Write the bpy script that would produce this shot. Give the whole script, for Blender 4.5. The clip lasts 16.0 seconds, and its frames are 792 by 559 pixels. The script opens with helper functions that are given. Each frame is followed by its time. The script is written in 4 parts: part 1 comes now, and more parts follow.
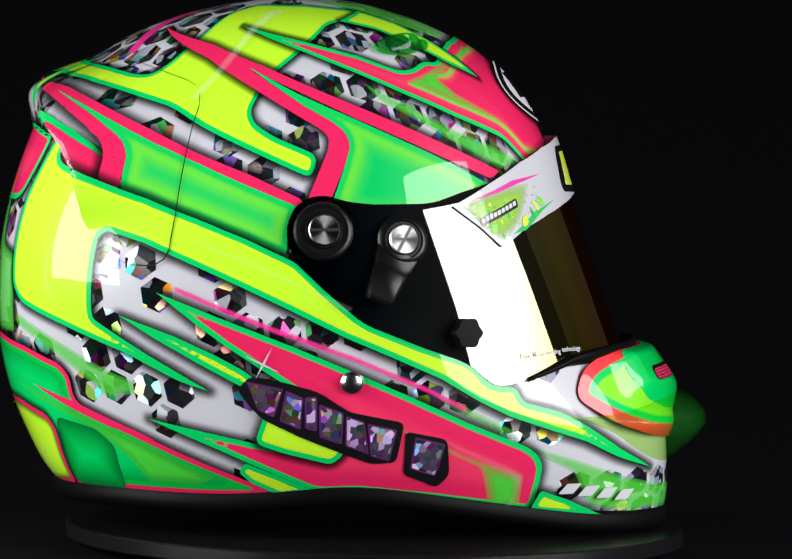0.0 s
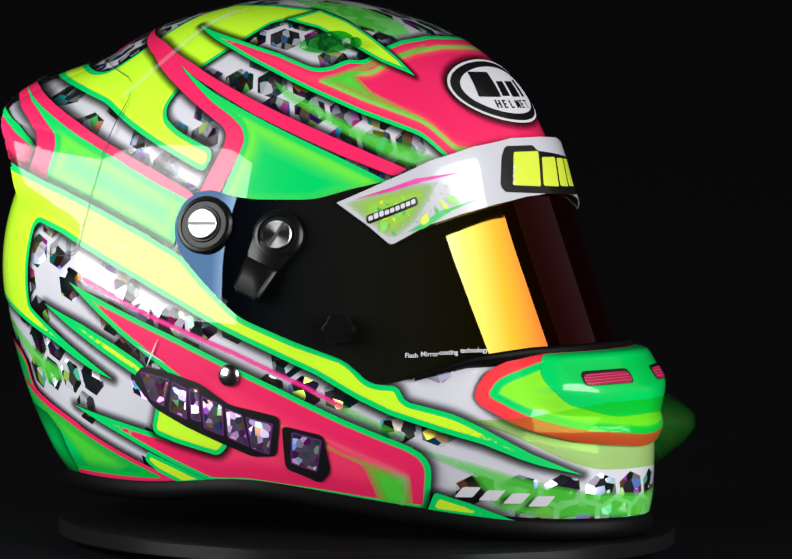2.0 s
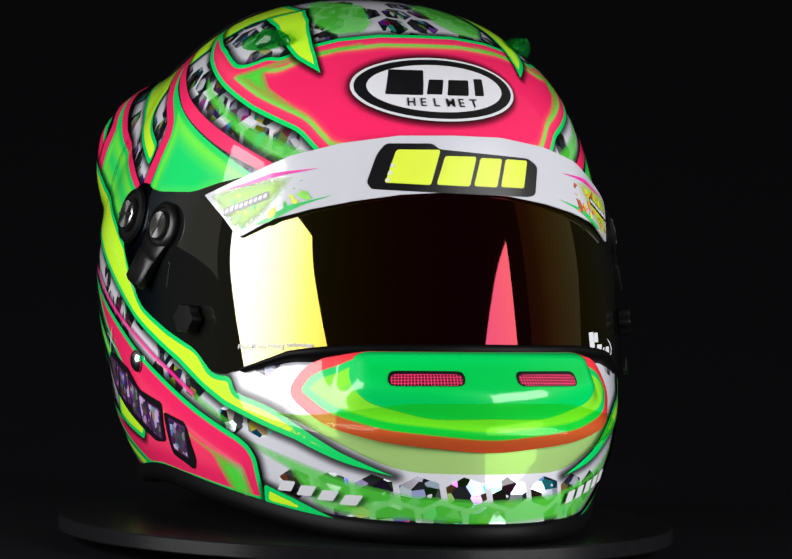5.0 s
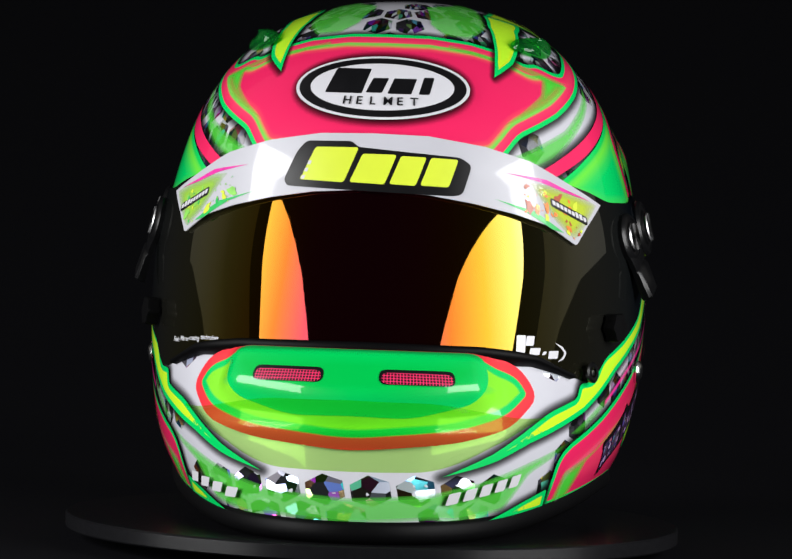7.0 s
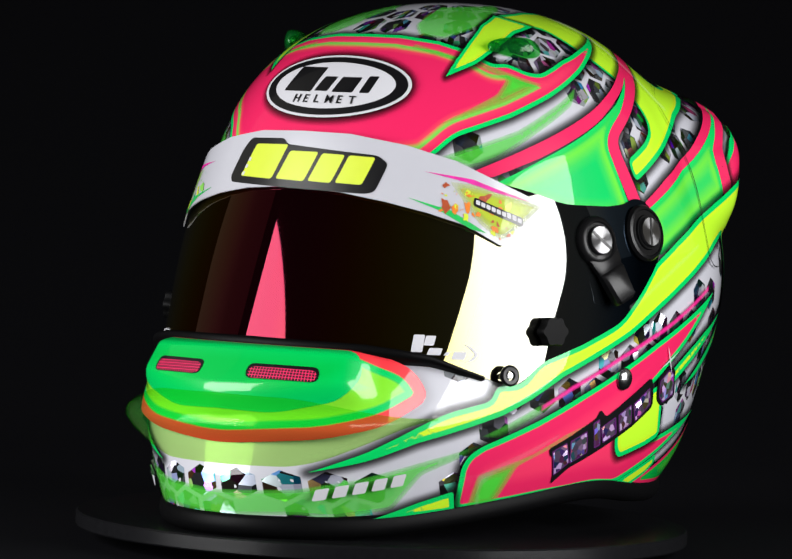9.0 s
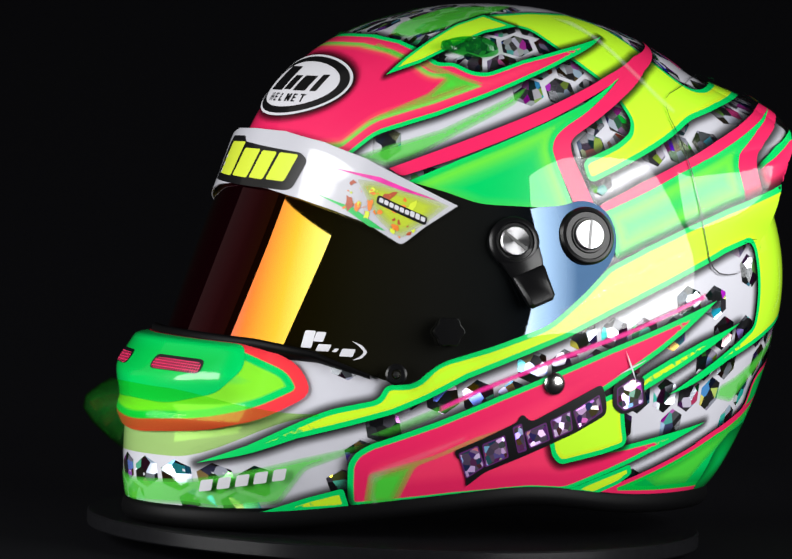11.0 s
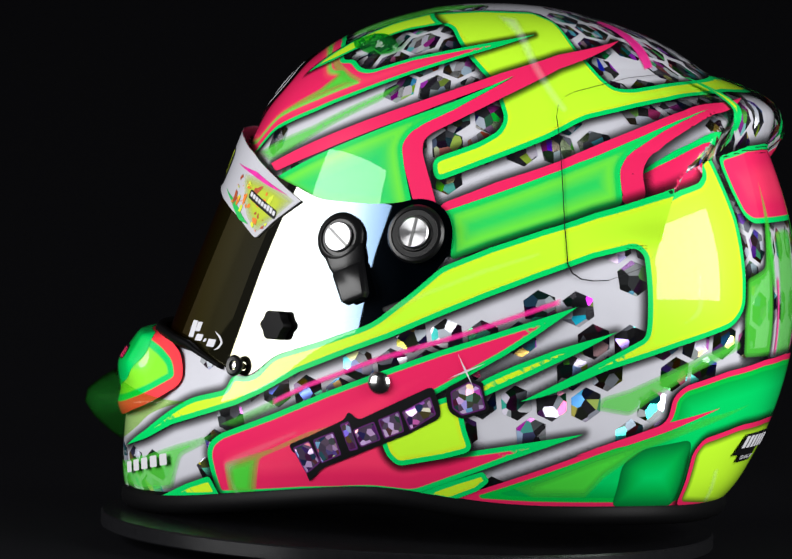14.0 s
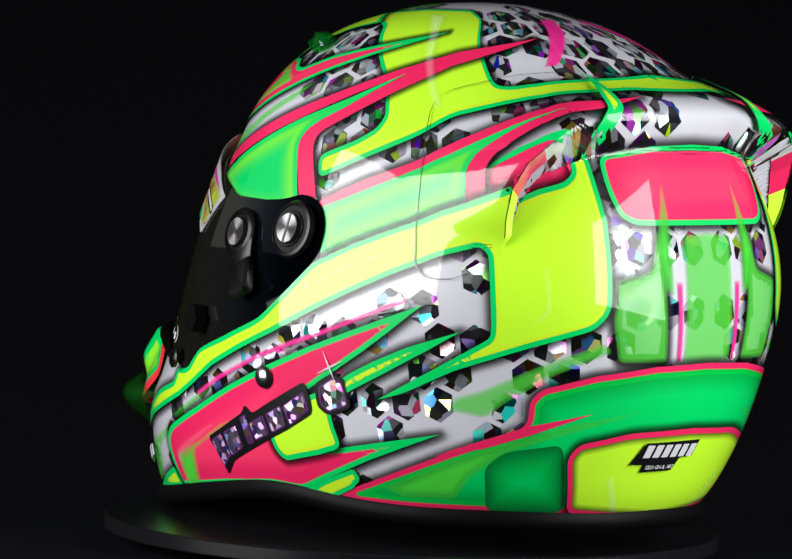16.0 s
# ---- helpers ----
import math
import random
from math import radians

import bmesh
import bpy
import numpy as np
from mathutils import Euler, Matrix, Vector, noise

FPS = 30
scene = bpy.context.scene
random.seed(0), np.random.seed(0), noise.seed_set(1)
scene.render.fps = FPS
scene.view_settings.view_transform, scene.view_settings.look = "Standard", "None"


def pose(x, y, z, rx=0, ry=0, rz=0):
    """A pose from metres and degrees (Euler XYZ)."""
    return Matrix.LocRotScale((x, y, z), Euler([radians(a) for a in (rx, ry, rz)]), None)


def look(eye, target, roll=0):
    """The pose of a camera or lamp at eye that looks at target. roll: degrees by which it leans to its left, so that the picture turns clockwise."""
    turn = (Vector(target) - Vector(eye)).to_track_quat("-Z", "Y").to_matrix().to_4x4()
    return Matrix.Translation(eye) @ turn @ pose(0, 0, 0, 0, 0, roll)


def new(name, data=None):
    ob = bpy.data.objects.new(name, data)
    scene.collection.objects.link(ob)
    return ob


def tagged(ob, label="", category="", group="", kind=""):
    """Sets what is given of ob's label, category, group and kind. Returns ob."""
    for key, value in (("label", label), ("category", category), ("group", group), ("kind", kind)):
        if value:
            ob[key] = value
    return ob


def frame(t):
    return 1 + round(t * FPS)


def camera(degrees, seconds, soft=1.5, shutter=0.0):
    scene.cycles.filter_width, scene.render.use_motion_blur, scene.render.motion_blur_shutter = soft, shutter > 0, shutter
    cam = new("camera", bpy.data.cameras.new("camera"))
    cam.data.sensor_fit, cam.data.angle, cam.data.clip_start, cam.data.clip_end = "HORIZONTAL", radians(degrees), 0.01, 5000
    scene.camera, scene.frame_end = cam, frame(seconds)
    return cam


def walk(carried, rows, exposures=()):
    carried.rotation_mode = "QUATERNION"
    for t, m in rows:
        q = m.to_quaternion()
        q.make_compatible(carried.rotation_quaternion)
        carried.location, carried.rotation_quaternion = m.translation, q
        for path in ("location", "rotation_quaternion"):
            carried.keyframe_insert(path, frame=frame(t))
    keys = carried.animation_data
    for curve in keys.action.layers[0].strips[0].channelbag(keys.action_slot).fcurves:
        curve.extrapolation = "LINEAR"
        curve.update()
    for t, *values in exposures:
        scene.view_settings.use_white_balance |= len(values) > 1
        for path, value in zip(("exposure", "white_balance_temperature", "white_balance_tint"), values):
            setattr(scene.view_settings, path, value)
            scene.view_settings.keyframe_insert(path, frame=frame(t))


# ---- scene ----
from mathutils.geometry import delaunay_2d_cdt

# ---------------------------------------------------------------- camera
cam = camera(9.734, 16.0, soft=1.5)
EYE = pose(0, -2.25, 0.2312, 90 - 2.939, 0, 0) @ pose(0, 0, 0, 0, 0, 1.709)
walk(cam, [(0.0, EYE), (16.0, EYE)])

# ---------------------------------------------------------------- light
world = bpy.data.worlds.new("studio")
scene.world = world
world.use_nodes = True
world.node_tree.nodes["Background"].inputs[0].default_value = (0.6, 0.7, 1.0, 1)
world.node_tree.nodes["Background"].inputs[1].default_value = 0.004
scene.view_settings.exposure = 0.0


def softbox(name, eye, target, sx, sy, watts, colour=(1, 1, 1)):
    lamp = bpy.data.lights.new(name, "AREA")
    lamp.shape, lamp.size, lamp.size_y, lamp.energy, lamp.color = "RECTANGLE", sx, sy, watts, colour
    ob = new(name, lamp)
    ob.matrix_world = look(eye, target)
    return tagged(ob, "rectangular studio softbox lamp", "lamp")


softbox("softbox_key", (1.011, -0.647, 0.41), (0, 0, 0.41), 0.86, 0.825, 21.5)
softbox("softbox_fill", (-1.065, -0.553, 0.41), (0, 0, 0.41), 0.83, 0.82, 21.5)

# ---------------------------------------------------------------- materials
def material(name):
    m = bpy.data.materials.new(name)
    m.use_nodes = True
    nt = m.node_tree
    return m, nt, nt.nodes["Principled BSDF"]


def node(nt, kind, **sets):
    n = nt.nodes.new(kind)
    for k, value in sets.items():
        n.inputs[k].default_value = value
    return n


def ramp_node(nt, stops, mode="LINEAR"):
    r = nt.nodes.new("ShaderNodeValToRGB")
    r.color_ramp.interpolation = mode
    els = r.color_ramp.elements
    while len(els) < len(stops):
        els.new(0.5)
    for e, (p, c) in zip(els, stops):
        e.position, e.color = p, (*c, 1)
    return r


def fine_bump(nt, bsdf, scale, strength, dist=0.0002):
    tex = node(nt, "ShaderNodeTexNoise", Scale=scale, Detail=4.0)
    co = nt.nodes.new("ShaderNodeTexCoord")
    nt.links.new(co.outputs["Object"], tex.inputs["Vector"])
    b = node(nt, "ShaderNodeBump", Strength=strength, Distance=dist)
    nt.links.new(tex.outputs["Fac"], b.inputs["Height"])
    nt.links.new(b.outputs["Normal"], bsdf.inputs["Normal"])
    return tex


def lacquer(bsdf, rough=0.35, coat=1.0):
    bsdf.inputs["Roughness"].default_value = rough
    bsdf.inputs["Specular IOR Level"].default_value = 0.15
    bsdf.inputs["Coat Weight"].default_value = coat
    bsdf.inputs["Coat Roughness"].default_value = 0.015
    bsdf.inputs["Coat IOR"].default_value = 1.42


def airbrushed(name, stops, reach):
    """Lacquered paint whose tone runs with the distance from the stripe's edge, in mm up to reach."""
    m, nt, bsdf = material(name)
    lacquer(bsdf)
    at = nt.nodes.new("ShaderNodeAttribute")
    at.attribute_name = "edge"
    grain = node(nt, "ShaderNodeTexNoise", Scale=1400.0, Detail=2.0)
    co = nt.nodes.new("ShaderNodeTexCoord")
    nt.links.new(co.outputs["Object"], grain.inputs["Vector"])
    spray = node(nt, "ShaderNodeMath")
    spray.operation = "MULTIPLY_ADD"
    nt.links.new(grain.outputs["Fac"], spray.inputs[0])
    spray.inputs[1].default_value = 0.5
    nt.links.new(at.outputs["Fac"], spray.inputs[2])
    scale = node(nt, "ShaderNodeMath")
    scale.operation = "DIVIDE"
    nt.links.new(spray.outputs[0], scale.inputs[0])
    scale.inputs[1].default_value = reach
    r = ramp_node(nt, [(min(1, (p + 0.25) / reach), c) for p, c in stops])
    nt.links.new(scale.outputs[0], r.inputs[0])
    nt.links.new(r.outputs[0], bsdf.inputs["Base Color"])
    return m


def plain(name, colour, rough, metal=0.0, coat=0.0, bump=0.0, scale=300.0, vary=0.15):
    m, nt, bsdf = material(name)
    bsdf.inputs["Roughness"].default_value = rough
    bsdf.inputs["Metallic"].default_value = metal
    bsdf.inputs["Coat Weight"].default_value = coat
    bsdf.inputs["Coat Roughness"].default_value = 0.03
    tex = fine_bump(nt, bsdf, scale, bump)
    r = ramp_node(nt, [(0.3, [c * (1 - vary) for c in colour]), (0.7, [min(1, c * (1 + vary)) for c in colour])])
    nt.links.new(tex.outputs["Fac"], r.inputs[0])
    nt.links.new(r.outputs[0], bsdf.inputs["Base Color"])
    return m


def overspray(name, colour, strength, reach):
    """Airbrushed mist that fades out with the distance from a stripe."""
    m, nt, bsdf = material(name)
    lacquer(bsdf)
    bsdf.inputs["Base Color"].default_value = (*colour, 1)
    at = nt.nodes.new("ShaderNodeAttribute")
    at.attribute_name = "edge"
    mr = nt.nodes.new("ShaderNodeMapRange")
    mr.interpolation_type = "SMOOTHSTEP"
    for k, value in zip((1, 2, 3, 4), (0.0, reach, strength, 0.0)):
        mr.inputs[k].default_value = value
    nt.links.new(at.outputs["Fac"], mr.inputs[0])
    nt.links.new(mr.outputs[0], bsdf.inputs["Alpha"])
    return m


def holo_foil(name, tint=(0.84, 0.88, 1.0), cell=5.0, rainbow=0.72, tilt=0.8, metal=0.5, floor=0.025):
    """Cracked-ice foil: flat facets, each with its own tilt, interference colour and painted-in bright or dark
    reflection.
    """
    m, nt, bsdf = material(name)
    uv = nt.nodes.new("ShaderNodeUVMap")
    uv.uv_map = "chart"
    info = nt.nodes.new("ShaderNodeObjectInfo")
    shift = node(nt, "ShaderNodeVectorMath")
    shift.operation = "MULTIPLY_ADD"
    shift.inputs[1].default_value = (1, 1, 1)
    nt.links.new(uv.outputs[0], shift.inputs[0])
    off = nt.nodes.new("ShaderNodeCombineXYZ")
    big = node(nt, "ShaderNodeMath")
    big.operation = "MULTIPLY"
    big.inputs[1].default_value = 37.0
    nt.links.new(info.outputs["Random"], big.inputs[0])
    nt.links.new(big.outputs[0], off.inputs[0])
    nt.links.new(big.outputs[0], off.inputs[1])
    nt.links.new(off.outputs[0], shift.inputs[2])
    vor = node(nt, "ShaderNodeTexVoronoi", Scale=100.0 / cell)
    vor.voronoi_dimensions = "2D"
    nt.links.new(shift.outputs[0], vor.inputs["Vector"])
    centre = node(nt, "ShaderNodeVectorMath")
    centre.operation = "SUBTRACT"
    centre.inputs[1].default_value = (0.5, 0.5, 0.5)
    nt.links.new(vor.outputs["Color"], centre.inputs[0])
    amount = node(nt, "ShaderNodeVectorMath")
    amount.operation = "SCALE"
    amount.inputs["Scale"].default_value = tilt
    nt.links.new(centre.outputs[0], amount.inputs[0])
    geo = nt.nodes.new("ShaderNodeNewGeometry")
    add = node(nt, "ShaderNodeVectorMath")
    add.operation = "ADD"
    nt.links.new(geo.outputs["Normal"], add.inputs[0])
    nt.links.new(amount.outputs[0], add.inputs[1])
    norm = node(nt, "ShaderNodeVectorMath")
    norm.operation = "NORMALIZE"
    nt.links.new(add.outputs[0], norm.inputs[0])
    nt.links.new(norm.outputs[0], bsdf.inputs["Normal"])
    sep = nt.nodes.new("ShaderNodeSeparateColor")
    nt.links.new(vor.outputs["Color"], sep.inputs[0])
    hsv = nt.nodes.new("ShaderNodeCombineColor")
    hsv.mode = "HSV"
    nt.links.new(sep.outputs[0], hsv.inputs[0])
    sat = ramp_node(nt, [(0.0, (0.05,) * 3), (0.45, (0.12,) * 3), (0.55, (rainbow,) * 3), (1.0, (rainbow * 1.4,) * 3)])
    nt.links.new(sep.outputs[1], sat.inputs[0])
    nt.links.new(sat.outputs[0], hsv.inputs[1])
    # fixed tone per facet, putting the foil's sparkle into its colour
    tone = ramp_node(nt, [(0.0, (floor,) * 3), (0.40, (floor + 0.02,) * 3), (0.54, (0.14,) * 3), (0.68, (0.55,) * 3), (0.85, (0.95,) * 3)])
    nt.links.new(sep.outputs[2], tone.inputs[0])
    nt.links.new(tone.outputs[0], hsv.inputs[2])
    mix = nt.nodes.new("ShaderNodeMix")
    mix.data_type, mix.blend_type = "RGBA", "MULTIPLY"
    mix.inputs[0].default_value = 1.0
    nt.links.new(hsv.outputs[0], mix.inputs[6])
    mix.inputs[7].default_value = (*tint, 1)
    nt.links.new(mix.outputs[2], bsdf.inputs["Base Color"])
    bsdf.inputs["Metallic"].default_value = metal
    bsdf.inputs["Roughness"].default_value = 0.25
    bsdf.inputs["Coat Weight"].default_value = 1.0
    bsdf.inputs["Coat Roughness"].default_value = 0.02
    return m


def mirror_coating(name):
    """Interference coating: red gold in the middle, paler towards the sides, blue at the ends."""
    m, nt, bsdf = material(name)
    uv = nt.nodes.new("ShaderNodeUVMap")
    uv.uv_map = "chart"
    sep = nt.nodes.new("ShaderNodeSeparateXYZ")
    nt.links.new(uv.outputs[0], sep.inputs[0])
    side = node(nt, "ShaderNodeMath")
    side.operation = "ABSOLUTE"
    nt.links.new(sep.outputs[0], side.inputs[0])
    half = node(nt, "ShaderNodeMath")
    half.operation = "MULTIPLY"
    half.inputs[1].default_value = 0.4
    nt.links.new(side.outputs[0], half.inputs[0])
    r = ramp_node(nt, [(0.03, (0.095, 0.009, 0.020)), (0.10, (0.105, 0.012, 0.016)), (0.16, (0.112, 0.028, 0.003)), (0.23, (0.125, 0.068, 0.004)), (0.30, (0.15, 0.12, 0.022)), (0.38, (0.19, 0.175, 0.085)), (0.52, (0.20, 0.20, 0.17)), (0.64, (0.16, 0.18, 0.185)), (0.72, (0.06, 0.09, 0.13)), (0.80, (0.010, 0.022, 0.042))])
    nt.links.new(half.outputs[0], r.inputs[0])
    nt.links.new(r.outputs[0], bsdf.inputs["Base Color"])
    bsdf.inputs["Metallic"].default_value = 0.965
    bsdf.inputs["Specular IOR Level"].default_value = 0.2
    bsdf.inputs["Roughness"].default_value = 0.02
    return m


YEL, GRN, PNK, WHT, BLK = (0.53, 0.95, 0.030), (0.0, 0.62, 0.125), (0.81, 0.020, 0.115), (0.60, 0.60, 0.66), (0.004, 0.004, 0.005)
LIME = (0.24, 0.80, 0.03)
M_WHITE = plain("white_lacquer", WHT, 0.35, coat=1.0, bump=0.0, scale=60, vary=0.02)
M_YELLOW = airbrushed("fluorescent_yellow", [(0, GRN), (2.3, GRN), (2.6, (0.62, 0.84, 0.02)), (5, YEL), (11, YEL)], 20)
M_GREEN = airbrushed("leaf_green", [(0, GRN), (2.2, (0.01, 0.60, 0.09)), (3.4, (0.10, 0.69, 0.07)), (5.0, (0.14, 0.72, 0.05)), (10, (0.03, 0.62, 0.10)), (14, (0.0, 0.58, 0.12))], 20)
M_GREENP = airbrushed("plain_green", [(0, GRN), (10, (0.0, 0.5, 0.07))], 20)
M_PINK = airbrushed("fluorescent_pink", [(0, PNK), (6, PNK), (10, (0.92, 0.045, 0.16))], 20)
M_SHADE = overspray("black_overspray", BLK, 0.78, 5.0)
M_FOIL = holo_foil("cracked_ice_foil")
M_MIRROR = mirror_coating("gold_mirror_coating")
M_RUBBER = plain("black_rubber", (0.0022, 0.0022, 0.0025), 0.5, bump=0.15, scale=900)
M_BLACKPL = plain("black_plastic", (0.004, 0.004, 0.0045), 0.3, bump=0.05, scale=700)
M_BLACKPL.node_tree.nodes["Principled BSDF"].inputs["Specular IOR Level"].default_value = 0.3
M_STEEL = plain("turned_steel", (0.62, 0.62, 0.62), 0.22, metal=1.0, bump=0.1, scale=500)
M_DISC = plain("black_acrylic", (0.007, 0.007, 0.008), 0.22, bump=0.05, scale=400)
M_CLOTH = plain("black_velvet", (0.0078, 0.0078, 0.0092), 0.95, bump=0.3, scale=800)
M_CLOTH.node_tree.nodes["Principled BSDF"].inputs["Specular IOR Level"].default_value = 0.0
M_RUBBER.node_tree.nodes["Principled BSDF"].inputs["Specular IOR Level"].default_value = 0.08
M_BACKDROP = plain("black_backdrop_cloth", (0.0085, 0.009, 0.011), 0.95, bump=0.2, scale=300)
M_BACKDROP.node_tree.nodes["Principled BSDF"].inputs["Specular IOR Level"].default_value = 0.0
M_STRIP = plain("white_vinyl", (0.53, 0.53, 0.58), 0.3, coat=0.6, scale=40, vary=0.02)

# ---------------------------------------------------------------- the helmet's outer surface
# height, front, back and half width of its horizontal sections, bottom to crown
SECTIONS = np.array([
    (0.000, 0.131, -0.146, 0.091), (0.0105, 0.133, -0.154, 0.097), (0.0207, 0.134, -0.1636, 0.103), (0.0357, 0.1335, -0.173, 0.1105),
    (0.0557, 0.130, -0.1821, 0.1155), (0.0785, 0.115, -0.1885, 0.1182), (0.104, 0.0995, -0.1915, 0.1192), (0.129, 0.0905, -0.1903, 0.1172),
    (0.153, 0.0810, -0.1862, 0.1120), (0.178, 0.0715, -0.1785, 0.1050), (0.202, 0.0590, -0.1665, 0.0945), (0.2265, 0.0350, -0.1370, 0.0740),
    (0.2387, 0.0120, -0.1120, 0.0560), (0.2450, -0.0080, -0.0900, 0.0400), (0.2492, -0.0275, -0.0690, 0.0200), (0.2504, -0.0486, -0.0486, 0.0)])
MID_Y = -0.003


def spline(xs, ys, at):
    """Natural cubic spline through the points."""
    n = len(xs)
    h = np.diff(xs)
    a = np.zeros((n, n))
    b = np.zeros(n)
    a[0, 0] = a[-1, -1] = 1
    for i in range(1, n - 1):
        a[i, i - 1], a[i, i], a[i, i + 1] = h[i - 1], 2 * (h[i - 1] + h[i]), h[i]
        b[i] = 6 * ((ys[i + 1] - ys[i]) / h[i] - (ys[i] - ys[i - 1]) / h[i - 1])
    m = np.linalg.solve(a, b)
    k = np.clip(np.searchsorted(xs, at) - 1, 0, n - 2)
    d, e = xs[k + 1] - at, at - xs[k]
    hh = h[k]
    return (m[k] * d ** 3 + m[k + 1] * e ** 3) / (6 * hh) + (ys[k] / hh - m[k] * hh / 6) * d + (ys[k + 1] / hh - m[k + 1] * hh / 6) * e


_chord = np.concatenate([[0], np.cumsum(np.hypot(np.diff(SECTIONS[:, 0]), np.diff(SECTIONS[:, 3])))])
_s = np.linspace(0, _chord[-1], 800)
_tab = np.stack([spline(_chord, SECTIONS[:, k], _s) for k in range(4)], 1)
_v = np.concatenate([[0], np.cumsum(np.hypot(np.diff(_tab[:, 0]), np.diff(_tab[:, 3])))]) * 1000
V_TOP = _v[-1]


def section(phi, v):
    """Points of the surface at the angle phi (degrees, 0 is the front, 90 the wearer's left) and v mm up along the side."""
    z, xf, xb, w = (np.interp(v, _v, _tab[:, k]) for k in range(4))
    k = np.clip((z - 0.19) / 0.0604, 0, 1)
    xc = -0.035 - 0.0136 * k * k
    c, s = np.cos(np.radians(phi)), np.sin(np.radians(phi))
    nb = 2.2 + 0.6 * np.exp(-((z - 0.135) / 0.05) ** 2)
    n = np.where(c >= 0, 2.0, nb)
    a = np.maximum(np.where(c >= 0, xf - xc, xc - xb), 1e-6)
    r = ((np.abs(c) / a) ** n + (np.abs(s) / np.maximum(w, 1e-6)) ** n) ** (-1 / n)
    return np.stack([xc + r * c, MID_Y + r * s, z], -1)


_phis = np.linspace(-180, 180, 1441)
_ring = section(_phis, np.full(1441, np.interp(0.104, _tab[:, 0], _v)))
_arc = np.concatenate([[0], np.cumsum(np.linalg.norm(np.diff(_ring[:, :2], axis=0), axis=1))]) * 1000
_arc -= _arc[720]
U_BACK = _arc[-1]


def ease(x):
    x = np.clip(x, 0, 1)
    return x * x * (3 - 2 * x)


CORNER_U, CORNER_V = 342.0, 184.0


def trailing(v):
    """Where the side cover ends, in mm round from the front."""
    return np.interp(v, [143, 151, 156, 167, 176, CORNER_V], [315, 319, 320, 324, 331, CORNER_U])


def smooth_table(xs, ys, n=400):
    at = np.linspace(xs[0], xs[-1], n)
    return at, spline(np.array(xs, float), np.array(ys, float), at)


_lip = smooth_table([CORNER_U, 352, 362, 380, 404, 428], [CORNER_V, 192, 198, 204, 206, 206.5])
_high = smooth_table([138, 142, 146, 151, 156, 167, 176, CORNER_V, 192, 201, 212, 224, 236], [0, 0.1, 0.8, 3.6, 8.0, 15.5, 20.8, 23.6, 21.0, 14.8, 7.4, 2.0, 0])
_run = smooth_table([262, 268, 285, 300, 315, 330, 337, CORNER_U, 347, 354, 363, 380, 404, 428], [0, 0.1, 2.6, 6.4, 11.6, 18.4, 21.8, 23.3, 23.0, 20.4, 16.4, 12.2, 10.5, 10.2])


def lip(a):
    """Height of the rear spoiler's edge on the chart."""
    return np.interp(a, *_lip)


def wing(u, v):
    """How far the side covers and the rear spoiler stand out of the round shell, in metres."""
    a = np.abs(u)
    rear = np.where(v < CORNER_V, trailing(v), CORNER_U)
    side = np.interp(v, *_high) / 23.3 * np.interp(262 + (np.minimum(a, rear) - 262) / (rear - 262) * (CORNER_U - 262), *_run)
    side = np.where(v < CORNER_V, side * ease((rear + 1.6 - a) / 1.6), side)
    edge = lip(a)
    fade = np.interp(CORNER_V + np.maximum(v - edge, 0) / (236 - edge) * (236 - CORNER_V), *_high) / 23.3
    under = ease((v - edge) / np.interp(a, [CORNER_U, 353, 375, 427], [2, 8, 14, 16]) + 1)
    return 0.001 * np.maximum(np.where(a < CORNER_U, side, np.interp(a, *_run) * fade * under), 0)


def skin(u, v):
    phi = np.interp((u + U_BACK) % (2 * U_BACK) - U_BACK, _arc, _phis)
    p = section(phi, v)
    n = np.cross(section(phi + 0.2, v) - section(phi - 0.2, v), section(phi, v + 0.05) - section(phi, v - 0.4))
    n /= np.linalg.norm(n, axis=-1, keepdims=True) + 1e-12
    return p + n * wing((u + U_BACK) % (2 * U_BACK) - U_BACK, v)[..., None]


def surface(u, v, off=0.0):
    """Point and normal at u mm round from the front and v mm up, off metres outside the surface."""
    u, v = np.asarray(u, float), np.minimum(np.asarray(v, float), V_TOP - 0.5)
    p = skin(u, v)
    a, end = np.abs((u + U_BACK) % (2 * U_BACK) - U_BACK), trailing(v)
    held = np.where((v <= CORNER_V) & (a > end - 0.5) & (a <= end + 2.1), np.where(a <= end, end - 0.5, end + 2.2) - a, 0.0)
    u = u + held * np.sign((u + U_BACK) % (2 * U_BACK) - U_BACK)
    nrm = np.cross(skin(u + 0.4, v) - skin(u - 0.4, v), skin(u, v + 0.2) - skin(u, v - 0.4))
    nrm /= np.linalg.norm(nrm, axis=-1, keepdims=True) + 1e-12
    stack = 1 + 1.3 * ease(wing((u + U_BACK) % (2 * U_BACK) - U_BACK, v) / 0.003)
    return p + nrm * (np.broadcast_to(np.asarray(off, float), u.shape) * stack)[..., None], nrm


def rim_height(u):
    """Height of the painted shell's lower edge."""
    at = np.array([0, 35, 60, 87, 117, 150, 183, 209, 238, 275, 330, 380, 427.5])
    z = np.array([0.0095, 0.0097, 0.0108, 0.0142, 0.0182, 0.0222, 0.0246, 0.0232, 0.0203, 0.0187, 0.0186, 0.0180, 0.0182])
    return spline(at, z, np.clip(np.abs(u), 0, 427.5))


def z_to_v(z):
    return np.interp(z, _tab[:, 0], _v)


